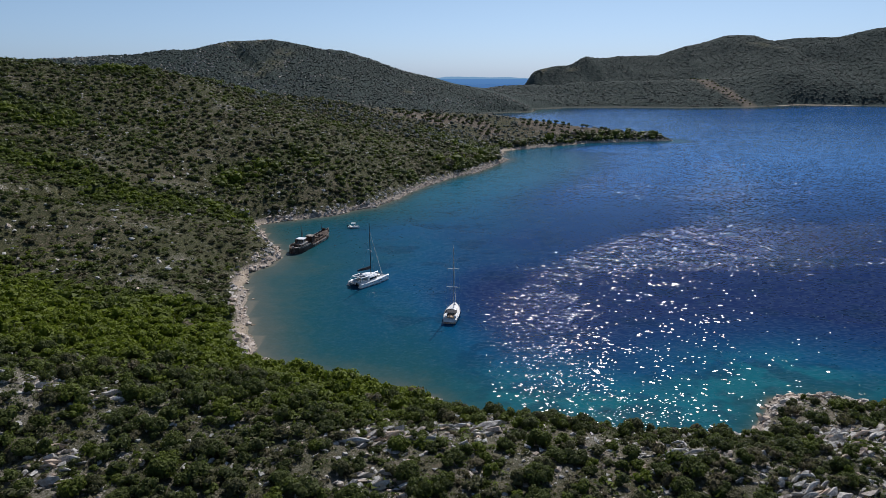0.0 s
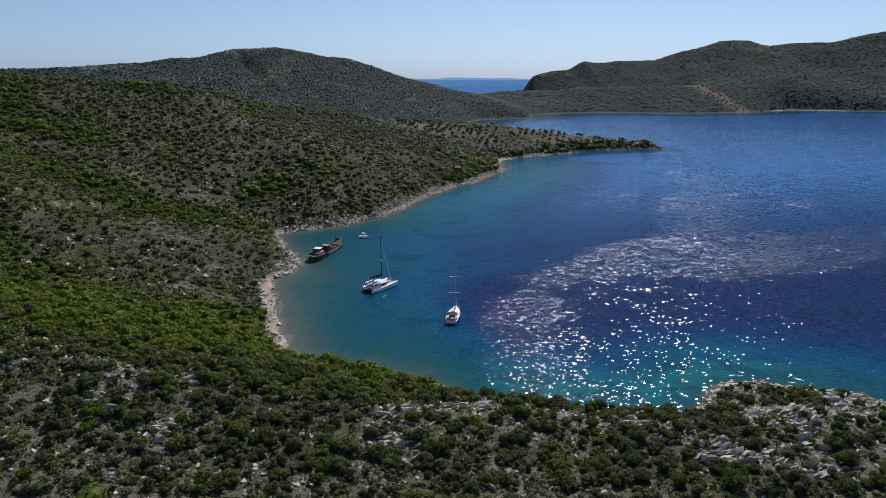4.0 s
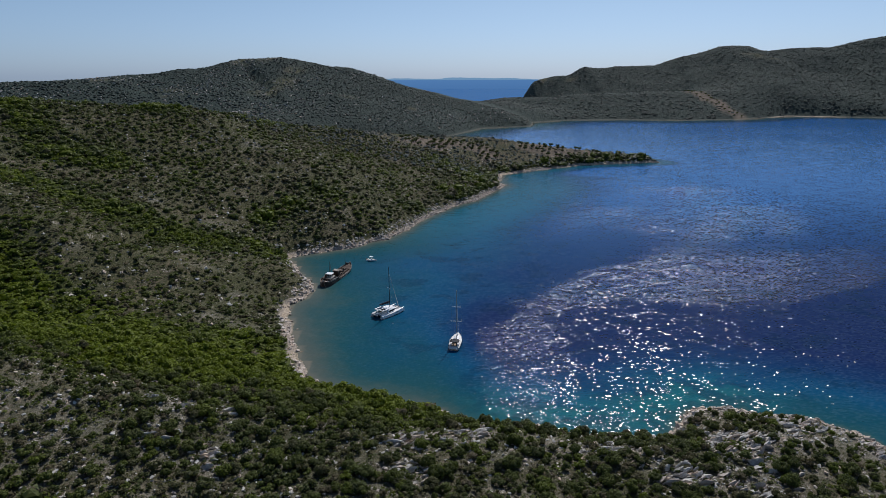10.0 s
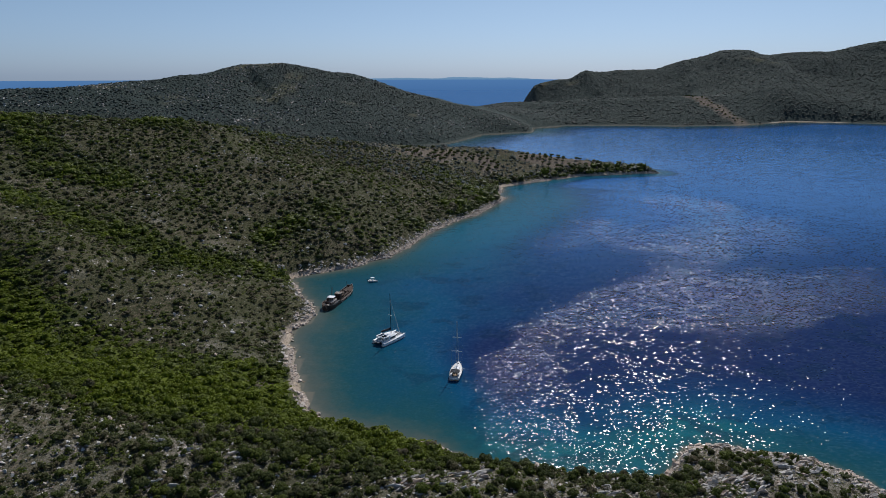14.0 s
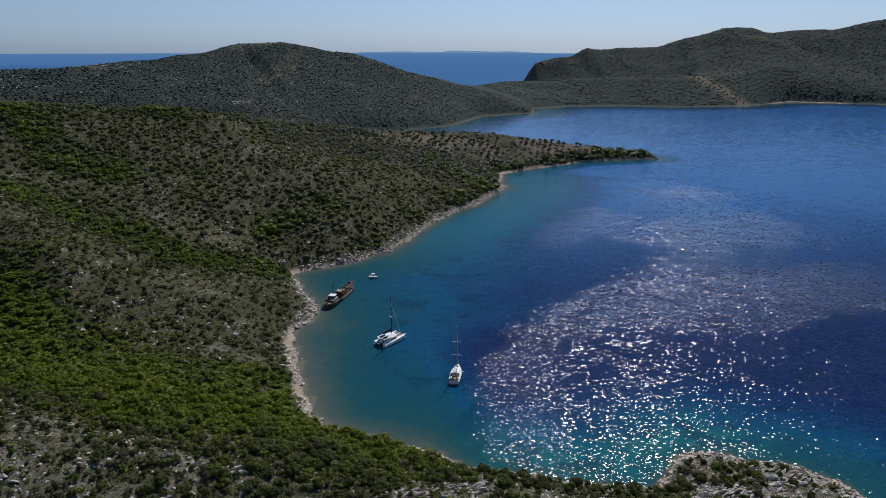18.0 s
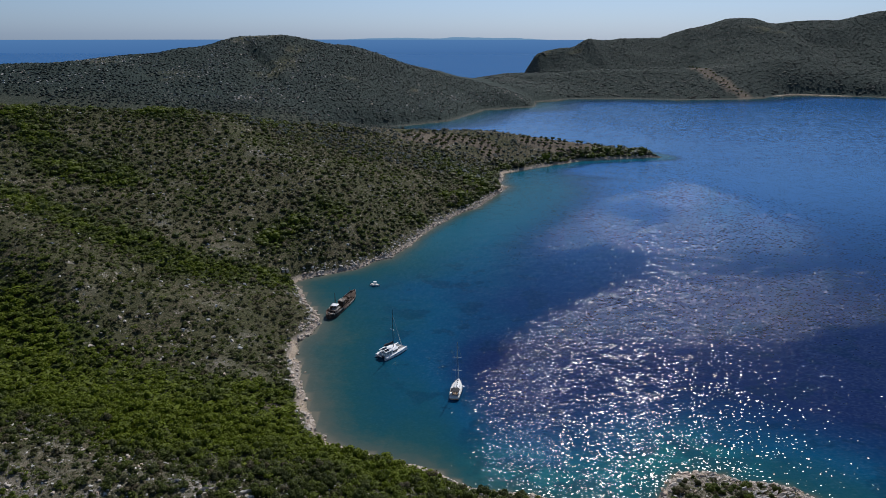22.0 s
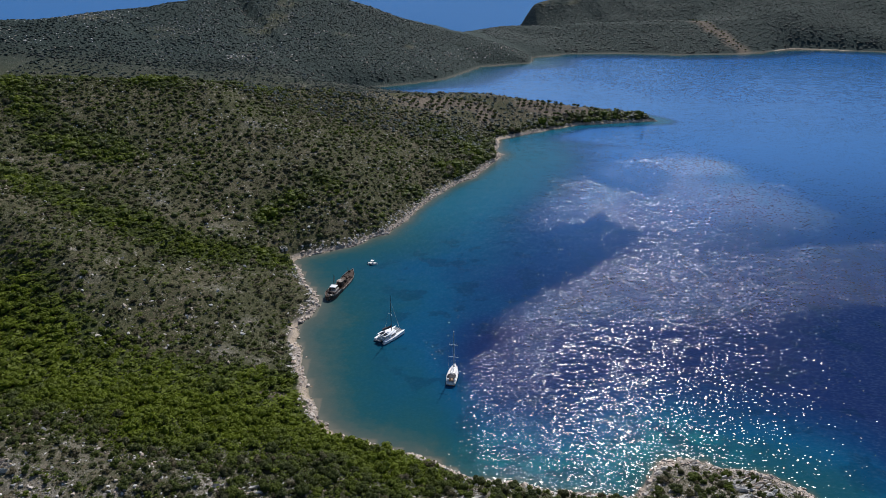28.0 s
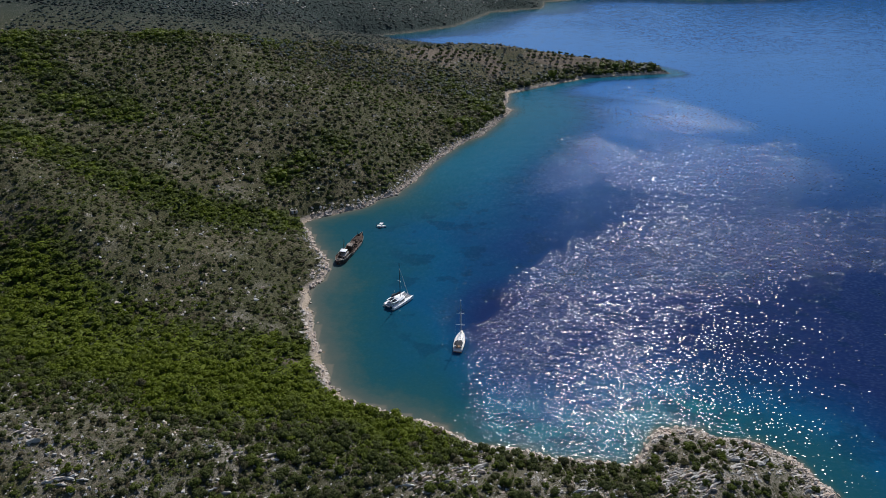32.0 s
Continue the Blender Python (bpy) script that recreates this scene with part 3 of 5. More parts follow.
def wind(x, y):
    """How much the breeze ruffles the water."""
    near = fan(x, y, NEAR_FAN, 11, 34, 24) * smooth(520, 300, x)
    far = fan(x, y, FAR_FAN, 45, 50, 60) * (0.5 + 0.5 * smooth(0.25, 0.75, fbm(x + 0.5 * y, y * 1.6, 70, 73, 4)))
    paw = 0.45 * np.exp(-((x + 6) / 9) ** 2 - ((y - 214) / 24) ** 2) + 0.4 * np.exp(-((x - 6) / 7) ** 2 - ((y - 246) / 7) ** 2)
    out = 0.32 * smooth(560, 800, y) * smooth(0.3, 0.6, fbm(x * 0.4, y, 110, 75, 3)) + 0.5 * np.exp(-((x - 330 + 0.1 * (y - 1100)) / 150) ** 2 - ((y - 1120) / 190) ** 2)
    return np.clip(np.maximum(np.maximum(near, far * 0.75), paw + out), 0, 1) + 0.8 * smooth(1700, 1900, y)


value_on(water_mesh, "ruffle", wind(wx, wy))
value_on(water_mesh, "swell", np.clip(smooth(-12, 30, wx - 14 - np.maximum(0, wy - 215) * 0.72 + (fbm(wx, wy, 40, 72, 3) - 0.5) * 40) * smooth(560, 380, wy), 0, 1))
value_on(water_mesh, "pale", smooth(-2, 22, wx) * smooth(185, 160, wy) * smooth(34, 12, -water_d) * smooth(2, 8, -water_d) * smooth(118, 85, wx))
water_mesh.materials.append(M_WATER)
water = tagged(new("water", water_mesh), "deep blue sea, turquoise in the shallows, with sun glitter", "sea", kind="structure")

# ---------------------------------------------------------------- scrub and rocks
rng = np.random.RandomState(7)


def ico(level):
    bm = bmesh.new()
    bmesh.ops.create_icosphere(bm, subdivisions=level, radius=1.0)
    v = np.array([q.co[:] for q in bm.verts])
    f = np.array([[q.index for q in p.verts] for p in bm.faces])
    bm.free()
    return v, f


ICO1 = ico(1)


def clump(seed, lobes, leaves, size, core=True):
    """A bush one metre in radius: uneven lobes over short limbs, each with loose leaf sprays on and about its shell."""
    r = np.random.RandomState(seed)
    vs, fs, n = [], [], 0
    lob = []
    for k in range(lobes):
        a, q = r.rand() * 6.28, math.sqrt(r.rand()) * (0.1, 0.42, 0.5, 0.56)[min(lobes, 4) - 1]
        rad = (0.82, 0.56, 0.46, 0.33)[min(lobes, 4) - 1] * (0.9 + 0.35 * r.rand())
        lob.append((math.cos(a) * q, math.sin(a) * q, 0.32 + 0.42 * r.rand() * (1.1 - q), rad))
    if core:
        for cx, cy, cz, rad in lob:
            v = ICO1[0] * (rad * 0.84 * (0.78 + 0.44 * r.rand(len(ICO1[0]), 1))) * (1, 1, 0.8) + (cx, cy, cz)
            vs.append(v)
            fs.append(ICO1[1] + n)
            n += len(v)
    per = max(1, leaves // lobes)
    for cx, cy, cz, rad in lob:
        u = r.randn(per, 3)
        u /= np.linalg.norm(u, axis=1)[:, None]
        u[:, 2] = np.where(u[:, 2] < -0.35, -u[:, 2], u[:, 2])
        c = u * rad * (0.8 + 0.35 * r.rand(per, 1)) * (1, 1, 0.85) + (cx, cy, cz)
        t = r.randn(per, 3)
        t -= u * (t * u).sum(1)[:, None] * 0.75
        t /= np.linalg.norm(t, axis=1)[:, None]
        b = np.cross(t, u + (0, 0, 0.35) + 0.45 * r.randn(per, 3))
        b /= np.linalg.norm(b, axis=1)[:, None] + 1e-6
        s = size * (0.6 + 0.8 * r.rand(per, 1))
        tri = np.stack([c - t * s * 0.5 - b * s * 0.35, c - t * s * 0.3 + b * s * 0.5, c + t * s * 0.7], 1).reshape(-1, 3)
        vs.append(tri)
        fs.append(np.arange(per * 3).reshape(-1, 3) + n)
        n += per * 3
    return np.concatenate(vs), np.concatenate(fs)


def stone(seed, points=11):
    """A broken block of limestone: the hull of a few points, longer than high."""
    r = np.random.RandomState(seed)
    p = r.randn(points, 3)
    p /= np.linalg.norm(p, axis=1)[:, None] ** 0.8
    p *= (0.8 + 0.3 * r.rand(), 0.5 + 0.25 * r.rand(), 0.42 + 0.2 * r.rand())
    bm = bmesh.new()
    for q in p:
        bm.verts.new(q)
    bmesh.ops.convex_hull(bm, input=bm.verts)
    loose = [q for q in bm.verts if not q.link_faces]
    bmesh.ops.delete(bm, geom=loose, context="VERTS")
    bmesh.ops.triangulate(bm, faces=bm.faces)
    bm.verts.index_update()
    v = np.array([q.co[:] for q in bm.verts])
    f = np.array([[q.index for q in t.verts] for t in bm.faces])
    bm.free()
    return v, f


def strew(kinds, places, radii, tall, tints, lift=0.0, swing=6.283):
    """Copies of the shapes at the places, all in one mesh's arrays."""
    vs, fs, ts, n = [], [], [], 0
    pick = rng.randint(0, len(kinds), len(places))
    for k, (v, f) in enumerate(kinds):
        sel = np.where(pick == k)[0]
        if not len(sel):
            continue
        a = rng.rand(len(sel)) * swing
        ca, sa = np.cos(a)[:, None], np.sin(a)[:, None]
        r = radii[sel][:, None]
        x = (v[None, :, 0] * ca - v[None, :, 1] * sa) * r
        y = (v[None, :, 0] * sa + v[None, :, 1] * ca) * r
        z = v[None, :, 2] * r * tall[sel][:, None] + lift
        P = np.stack([x, y, z], -1) + places[sel][:, None, :]
        vs.append(P.reshape(-1, 3))
        fs.append((f[None] + (n + np.arange(len(sel)) * len(v))[:, None, None]).reshape(-1, 3))
        ts.append(np.repeat(tints[sel], len(v)))
        n += len(sel) * len(v)
    return np.concatenate(vs), np.concatenate(fs), np.concatenate(ts)


def scatter(x0, x1, y0, y1, step):
    x, y = np.meshgrid(np.arange(x0, x1, step), np.arange(y0, y1, step))
    x = x.ravel() + (rng.rand(x.size) - 0.5) * step * 1.3
    y = y.ravel() + (rng.rand(y.size) - 0.5) * step * 1.3
    return x, y


def near_line(x, y, pts, wide):
    d, _, _ = along(x, y, [(a, b, 0, 1) for a, b in pts])
    return np.exp(-(d / wide) ** 2)


def lush(x, y):
    """Where the green maquis closes up: the two gullies and some damp folds."""
    g = 1.15 * near_line(x, y, LUSH_A, 29) + near_line(x, y, LUSH_B, 15)
    for px, py, w in LUSH_SPOTS:
        g = g + np.exp(-((x - px) ** 2 + (y - py) ** 2) / w ** 2)
    g = g * (0.65 + 0.8 * fbm(x, y, 22, 41, 3))
    return np.clip(g, 0, 1.2)


LUSH_A = [(-22, 133), (-48, 150), (-95, 152), (-140, 155), (-190, 168), (-300, 195)]
LUSH_B = [(-98, 297), (-130, 288), (-165, 292), (-191, 298), (-230, 314), (-280, 338), (-360, 360)]
LUSH_SPOTS = [(-70, 170, 14), (-92, 130, 14), (-195, 212, 16), (-170, 190, 16), (-270, 402, 18), (-245, 405, 20), (-228, 396, 14), (-112, 348, 11), (-100, 372, 11), (-86, 400, 13), (-20, 430, 12), (5, 500, 16), (28, 552, 22), (200, 742, 20),
              (232, 742, 16), (165, 725, 12), (110, 690, 14), (70, 655, 12), (-330, 470, 26), (-300, 430, 16), (-335, 530, 30), (-255, 540, 26), (-180, 600, 24), (-110, 655, 22), (10, 600, 30)]


value_on(ground_mesh, "damp", lush(gx, gy) * smooth(1000, 700, gy))


def plant(name, label, box, step, cover, radius, tall, kinds):
    dry = 0.36 if kinds is TUFT else 0.08 if kinds is CANOPY else 0.25
    x, y = scatter(*box, step)
    d = inland(x, y)
    keep = (d > 2.5) & (rng.rand(len(x)) < cover(x, y, shore(x, y, d)))
    x, y, d = x[keep], y[keep], d[keep]
    g = lush(x, y)
    rad = radius * (0.42 + 1.0 * rng.rand(len(x)) ** 1.8) * (1 + 0.6 * g)
    tint = np.clip(0.12 + 0.5 * (kinds is CANOPY) * (rng.rand(len(x)) - 0.3) + (0.4 + 0.4 * smooth(320, 240, y)) * np.clip(g, 0, 1) * smooth(620, 540, y) + 0.22 * rng.randn(len(x)) + (fbm(x, y, 34, 51, 3) - 0.5) * 1.0 + (fbm(x, y, 11, 52, 2) - 0.5) * 0.8, -0.6, 1.1)
    tint = np.where(rng.rand(len(x)) < dry * (1 - np.clip(g, 0, 1)), -0.2 - 0.4 * rng.rand(len(x)), tint)
    z = rest(x, y)
    v, f, t = strew(kinds, np.stack([x, y, z], 1), rad, tall * (0.75 + 0.5 * rng.rand(len(x))), tint, -0.1)
    me = mesh_of(name, v, f, kinds is CANOPY)
    value_on(me, "tint", t)
    me.materials.append(M_HAZYLEAF if kinds is CANOPY or kinds is TINY else M_LEAF)
    return tagged(new(name, me), label, "scrub", kind="stuff"), np.stack([x, y, z, rad, tint], 1)


FULL = [clump(100 + k, 10, 900, 0.135) for k in range(8)]
HALF = [clump(200 + k, 5, 150, 0.18) for k in range(8)]
MEDIUM = [clump(250 + k, 4, 100, 0.22) for k in range(8)]
SMALL = [clump(300 + k, 1 + k % 2, 24 + 4 * (k % 2), 0.38) for k in range(8)]
LOW = [clump(350 + k, 1, 18, 0.42) for k in range(8)]
TINY = [clump(400 + k, 1, 8, 0.55) for k in range(6)]
CANOPY = [clump(450 + k, 1, 1, 0.5) for k in range(8)]
for shapes, sink in ((CANOPY, 0.42), (TINY, 0.25), (LOW, 0.15)):
    for v, f in shapes:
        v[:, 2] -= sink
TUFT = [clump(480 + k, 1, 11, 0.75, False) for k in range(8)]


def open_cover(lo, hi):
    def f(x, y, d):
        patch = fbm(x, y, 30, 61, 4)
        return np.clip(lo + (hi - lo) * smooth(0.35, 0.62, patch) + lush(x, y), 0, 1) * smooth(2.5, 6.5, d) * (1 - 0.75 * grove(x, y)) * (1 - 0.34 * np.clip(crags(x, y), 0, 1)) * (1 - 0.8 * tops(x, y))
    return f


def seen_cover(lo, hi):
    """Cover of the far hills, on the ground that the bay looks out on."""
    f = open_cover(lo, hi)
    return lambda x, y, d: f(x, y, d) * (np.abs(x) < 0.72 * y + 60)


plant("near_scrub", "dense green evergreen scrub on the stony near slope", (-165, 135, 60, 150), 2.3, open_cover(0.42, 0.95), 1.7, 0.95, HALF)
plant("gully_scrub", "bright green closed scrub filling the gullies", (-280, -40, 150, 300), 2.9, open_cover(0.42, 0.82), 1.8, 0.85, MEDIUM)
plant("hill_scrub", "scattered dark green bushes on the brown hillside", (-440, 80, 300, 660), 3.6, open_cover(0.42, 0.92), 2.0, 0.85, SMALL)
plant("low_undergrowth", "low dry brown and green undergrowth between the bushes", (-165, 135, 60, 150), 1.3, open_cover(0.5, 0.8), 0.7, 0.7, TUFT)
plant("hill_undergrowth", "low dry heath covering the brown slopes", (-380, 60, 150, 600), 2.7, open_cover(0.6, 0.85), 1.25, 0.45, TUFT)
plant("back_slope_scrub", "dark scrub behind the crest of the hill", (-560, -200, 640, 960), 6.2, open_cover(0.6, 0.9), 2.6, 0.7, TINY)
plant("headland_scrub", "dark green trees and scrub on the low headland", (-200, 270, 560, 960), 4.4, open_cover(0.5, 0.95), 2.0, 0.95, TINY)
plant("slope_scrub", "evergreen scrub on the slope behind the bay", (-260, 135, -160, 60), 4.2, open_cover(0.5, 0.9), 2.2, 0.9, LOW)
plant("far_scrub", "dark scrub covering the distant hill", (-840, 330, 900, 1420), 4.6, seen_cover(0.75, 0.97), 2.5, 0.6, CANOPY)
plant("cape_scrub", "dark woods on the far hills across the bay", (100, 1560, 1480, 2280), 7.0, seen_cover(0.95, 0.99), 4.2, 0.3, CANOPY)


def fringe(x, y, d):
    return smooth(2.5, 6, d) * smooth(26, 12, d) * smooth(-0.1, 0.35, fbm(x, y, 20, 66, 3) - 0.12)


plant("shore_wood", "dark green trees along the rocky shore of the headland", (-20, 262, 480, 765), 4.2, fringe, 3.0, 0.95, SMALL)

# ---------------------------------------------------------------- parts and things
def link_mesh(name, geos, material, smooth_shade=False):
    """One mesh from several pieces of (places, faces)."""
    vs, fs, n = [], [], 0
    for v, f in geos:
        v = np.asarray(v, float).reshape(-1, 3)
        vs.append(v)
        fs += [tuple(int(i) + n for i in q) for q in f]
        n += len(v)
    me = bpy.data.meshes.new(name)
    me.from_pydata(np.concatenate(vs).tolist(), [], fs)
    me.polygons.foreach_set("use_smooth", [smooth_shade] * len(fs))
    me.materials.append(material)
    me.update()
    return me


def part(name, geos, material, parent, label="", smooth_shade=False):
    ob = new(name, link_mesh(name, geos, material, smooth_shade))
    ob.parent = parent
    return tagged(ob, label)


def thing(name, m, label, category, group=""):
    ob = new(name)
    ob.matrix_world = m
    ob.empty_display_size = 0.5
    return tagged(ob, label, category, group)


def tube(a, b, r0, r1=None, n=8):
    a, b = np.array(a, float), np.array(b, float)
    r1 = r0 if r1 is None else r1
    w = (b - a) / np.linalg.norm(b - a)
    u = np.cross(w, (0, 0, 1) if abs(w[2]) < 0.9 else (1, 0, 0))
    u /= np.linalg.norm(u)
    v = np.cross(w, u)
    k = np.arange(n) * 2 * math.pi / n
    ring = np.cos(k)[:, None] * u + np.sin(k)[:, None] * v
    P = np.concatenate([a + ring * r0, b + ring * r1])
    f = [(i, (i + 1) % n, n + (i + 1) % n, n + i) for i in range(n)] + [tuple(range(n))[::-1], tuple(range(n, 2 * n))]
    return P, f


def prism(outline, z0, z1, cham=0.06, skew=(0, 0)):
    """A solid over a plan outline, with its upper edge chamfered; skew leans the top."""
    o = np.array(outline, float)
    n, c = len(o), np.array(outline, float).mean(0)
    inner = o + (c - o) / (np.linalg.norm(c - o, axis=1)[:, None] + 1e-9) * cham
    lean = np.array(skew, float)
    rows = [np.c_[o, np.full(n, z0)], np.c_[o + lean * (z1 - cham - z0), np.full(n, z1 - cham)], np.c_[inner + lean * (z1 - z0), np.full(n, z1)]]
    f = []
    for r in range(2):
        f += [(r * n + i, r * n + (i + 1) % n, (r + 1) * n + (i + 1) % n, (r + 1) * n + i) for i in range(n)]
    f += [tuple(range(n))[::-1], tuple(range(2 * n, 3 * n))]
    return np.concatenate(rows), f


def block(x0, x1, y0, y1, z0, z1, cham=0.05):
    e = min(cham, (x1 - x0) / 3, (y1 - y0) / 3)
    return prism([(x0 + e, y0), (x1 - e, y0), (x1, y0 + e), (x1, y1 - e), (x1 - e, y1), (x0 + e, y1), (x0, y1 - e), (x0, y0 + e)], z0, z1, min(cham, (z1 - z0) / 3))


def loft(sections, closed_ends=True):
    n = len(sections[0])
    P = np.concatenate([np.array(s, float) for s in sections])
    f = []
    for r in range(len(sections) - 1):
        f += [(r * n + i, r * n + i + 1, (r + 1) * n + i + 1, (r + 1) * n + i) for i in range(n - 1)]
    if closed_ends:
        f += [tuple(range(n)), tuple(range(len(P) - n, len(P)))[::-1]]
    return P, f


def paint(name, color, rough=0.35, dirt=0.12, dirt_color=(0.2, 0.19, 0.17), metal=0.0):
    m = Mat(name)
    f = m.noise(0.9, 5, 0.65, at=m.obj())
    g = m.noise(7.0, 4, 0.7, at=m.obj())
    col = m.mix(m.do("MULTIPLY", m.step(f, 0.5, 0.75), dirt), color, dirt_color)
    col = m.mix(m.do("MULTIPLY", m.step(g, 0.62, 0.75), dirt * 0.8), col, dirt_color)
    return m.done(col, m.do("ADD", rough, m.do("MULTIPLY", g, 0.15)), metal, normal=m.bump(g, 0.15, 0.02))


def rust(name, light, dark, bare, amount=0.5):
    m = Mat(name)
    f = m.noise(0.5, 6, 0.7, at=m.stretch(m.obj(), 1, 1, 0.45))
    g = m.noise(3.0, 6, 0.7, at=m.stretch(m.obj(), 1.4, 1.4, 0.35))
    col = m.mix(m.step(g, 0.35, 0.65), dark, light)
    col = m.mix(m.step(m.do("ADD", m.do("MULTIPLY", f, 0.6), m.do("MULTIPLY", g, 0.4)), amount - 0.04, amount + 0.06), col, bare)
    return m.done(col, 0.85, normal=m.bump(m.do("ADD", f, g), 0.6, 0.08))


M_WHITE = paint("white_gelcoat", (0.86, 0.86, 0.85), 0.22, 0.1)
M_DECK = paint("pale_nonslip_deck", (0.68, 0.66, 0.62), 0.6, 0.15)
M_TEAK = paint("weathered_teak", (0.3, 0.2, 0.12), 0.7, 0.3, (0.16, 0.12, 0.09))
M_NAVY = paint("dark_blue_stripe", (0.02, 0.035, 0.09), 0.3, 0.1)
M_GLASS = paint("dark_tinted_window", (0.012, 0.014, 0.018), 0.06, 0.0)
M_CANVAS = paint("dark_grey_canvas", (0.03, 0.032, 0.038), 0.85, 0.3, (0.09, 0.09, 0.09))
M_SAIL = paint("furled_white_sail", (0.74, 0.73, 0.7), 0.75, 0.2)
M_ALU = paint("grey_aluminium_spar", (0.42, 0.43, 0.45), 0.35, 0.2, (0.2, 0.2, 0.2), 0.7)
M_BLACK = paint("black_carbon_spar", (0.018, 0.018, 0.02), 0.3, 0.1)
M_NET = paint("grey_netting", (0.22, 0.23, 0.24), 0.9, 0.2)
M_STEEL = paint("stainless_rail", (0.6, 0.6, 0.6), 0.2, 0.0, metal=1.0)
M_RUBBER = paint("grey_inflatable", (0.3, 0.31, 0.32), 0.55, 0.2)
M_HULLRUST = rust("rusted_hull", (0.07, 0.04, 0.026), (0.016, 0.013, 0.012), (0.26, 0.23, 0.2), 0.555)
M_RUST = rust("brown_rust", (0.085, 0.046, 0.028), (0.025, 0.018, 0.014), (0.22, 0.16, 0.11), 0.57)
M_ROTTEN = rust("peeling_white_paint", (0.13, 0.08, 0.055), (0.04, 0.028, 0.022), (0.44, 0.4, 0.35), 0.5)
M_HOLD = rust("dark_flooded_hold_and_openings", (0.06, 0.035, 0.025), (0.015, 0.012, 0.01), (0.1, 0.06, 0.035), 0.6)
M_BARK = paint("grey_brown_bark", (0.13, 0.1, 0.075), 0.95, 0.4, (0.06, 0.05, 0.04))


# ---------------------------------------------------------------- hulls
def hull_sections(length, beam, sheer_aft, sheer_fore, draft, fine=2.2, stern=0.8, rows=15, flare=0.06, y=0.0, plumb=0.0, top=1.0):
    """Half-open sections from one gunwale under the keel to the other, stern to bow."""
    out = []
    for k in range(rows):
        s = k / (rows - 1)
        x = -length / 2 + s * length
        b = beam / 2 * (stern + (1 - stern) * math.sin(min(s / 0.45, 1) * math.pi / 2)) * (1 - max(0, (s - 0.42) / 0.58) ** fine)
        b = max(b, 0.035)
        zt = (sheer_aft + (sheer_fore - sheer_aft) * s * s) * top
        dk = draft * (0.35 + 0.65 * math.sin(math.pi * min(max(s * 0.94 + 0.03, 0), 1)) ** 0.6)
        rake = plumb * s ** 6
        pts = []
        for q in (1.0, 0.985, 0.93, 0.72, 0.3, 0.0, -0.3, -0.72, -0.93, -0.985, -1.0):
            a = abs(q)
            z = zt if a == 1.0 else (zt * 0.55 if a == 0.985 else (0.06 if a == 0.93 else (-dk * 0.45 if a == 0.72 else (-dk * 0.85 if a == 0.3 else -dk))))
            w = b * (a + (flare if a == 1.0 else 0)) if a != 0.0 else 0.0
            pts.append((x + rake * (z / zt if z > 0 else 0), y + math.copysign(w, q), z))
        out.append(pts)
    return out


def deck_of(sections, drop, inset=0.97):
    """A cambered deck between the gunwales."""
    rows = []
    for s in sections:
        a, b = np.array(s[0]), np.array(s[-1])
        mid = (a + b) / 2
        rows.append([mid + (a - mid) * inset - (0, 0, drop), mid + (a - mid) * 0.5 + (0, 0, 0.05 - drop), mid + (0, 0, 0.08 - drop), mid + (b - mid) * 0.5 + (0, 0, 0.05 - drop), mid + (b - mid) * inset - (0, 0, drop)])
    return loft(rows, False)


def band_of(sections, i, j, lo, hi, out=0.012):
    """A painted strip that follows the hull's side between two heights (0 water, 1 gunwale)."""
    geos = []
    for side in (0, 1):
        rows = []
        for s in sections[i:j]:
            g, m = (np.array(s[0]), np.array(s[2])) if side == 0 else (np.array(s[-1]), np.array(s[-3]))
            n = np.array((0, 1.0 if side == 0 else -1.0, 0)) * out
            n2 = np.array(s[1] if side == 0 else s[-2])
            at = lambda h: (m + (n2 - m) * (h / 0.55) if h < 0.55 else n2 + (g - n2) * ((h - 0.55) / 0.45)) + n
            rows.append([at(lo), at(hi)])
        geos.append(loft(rows, False))
    return geos


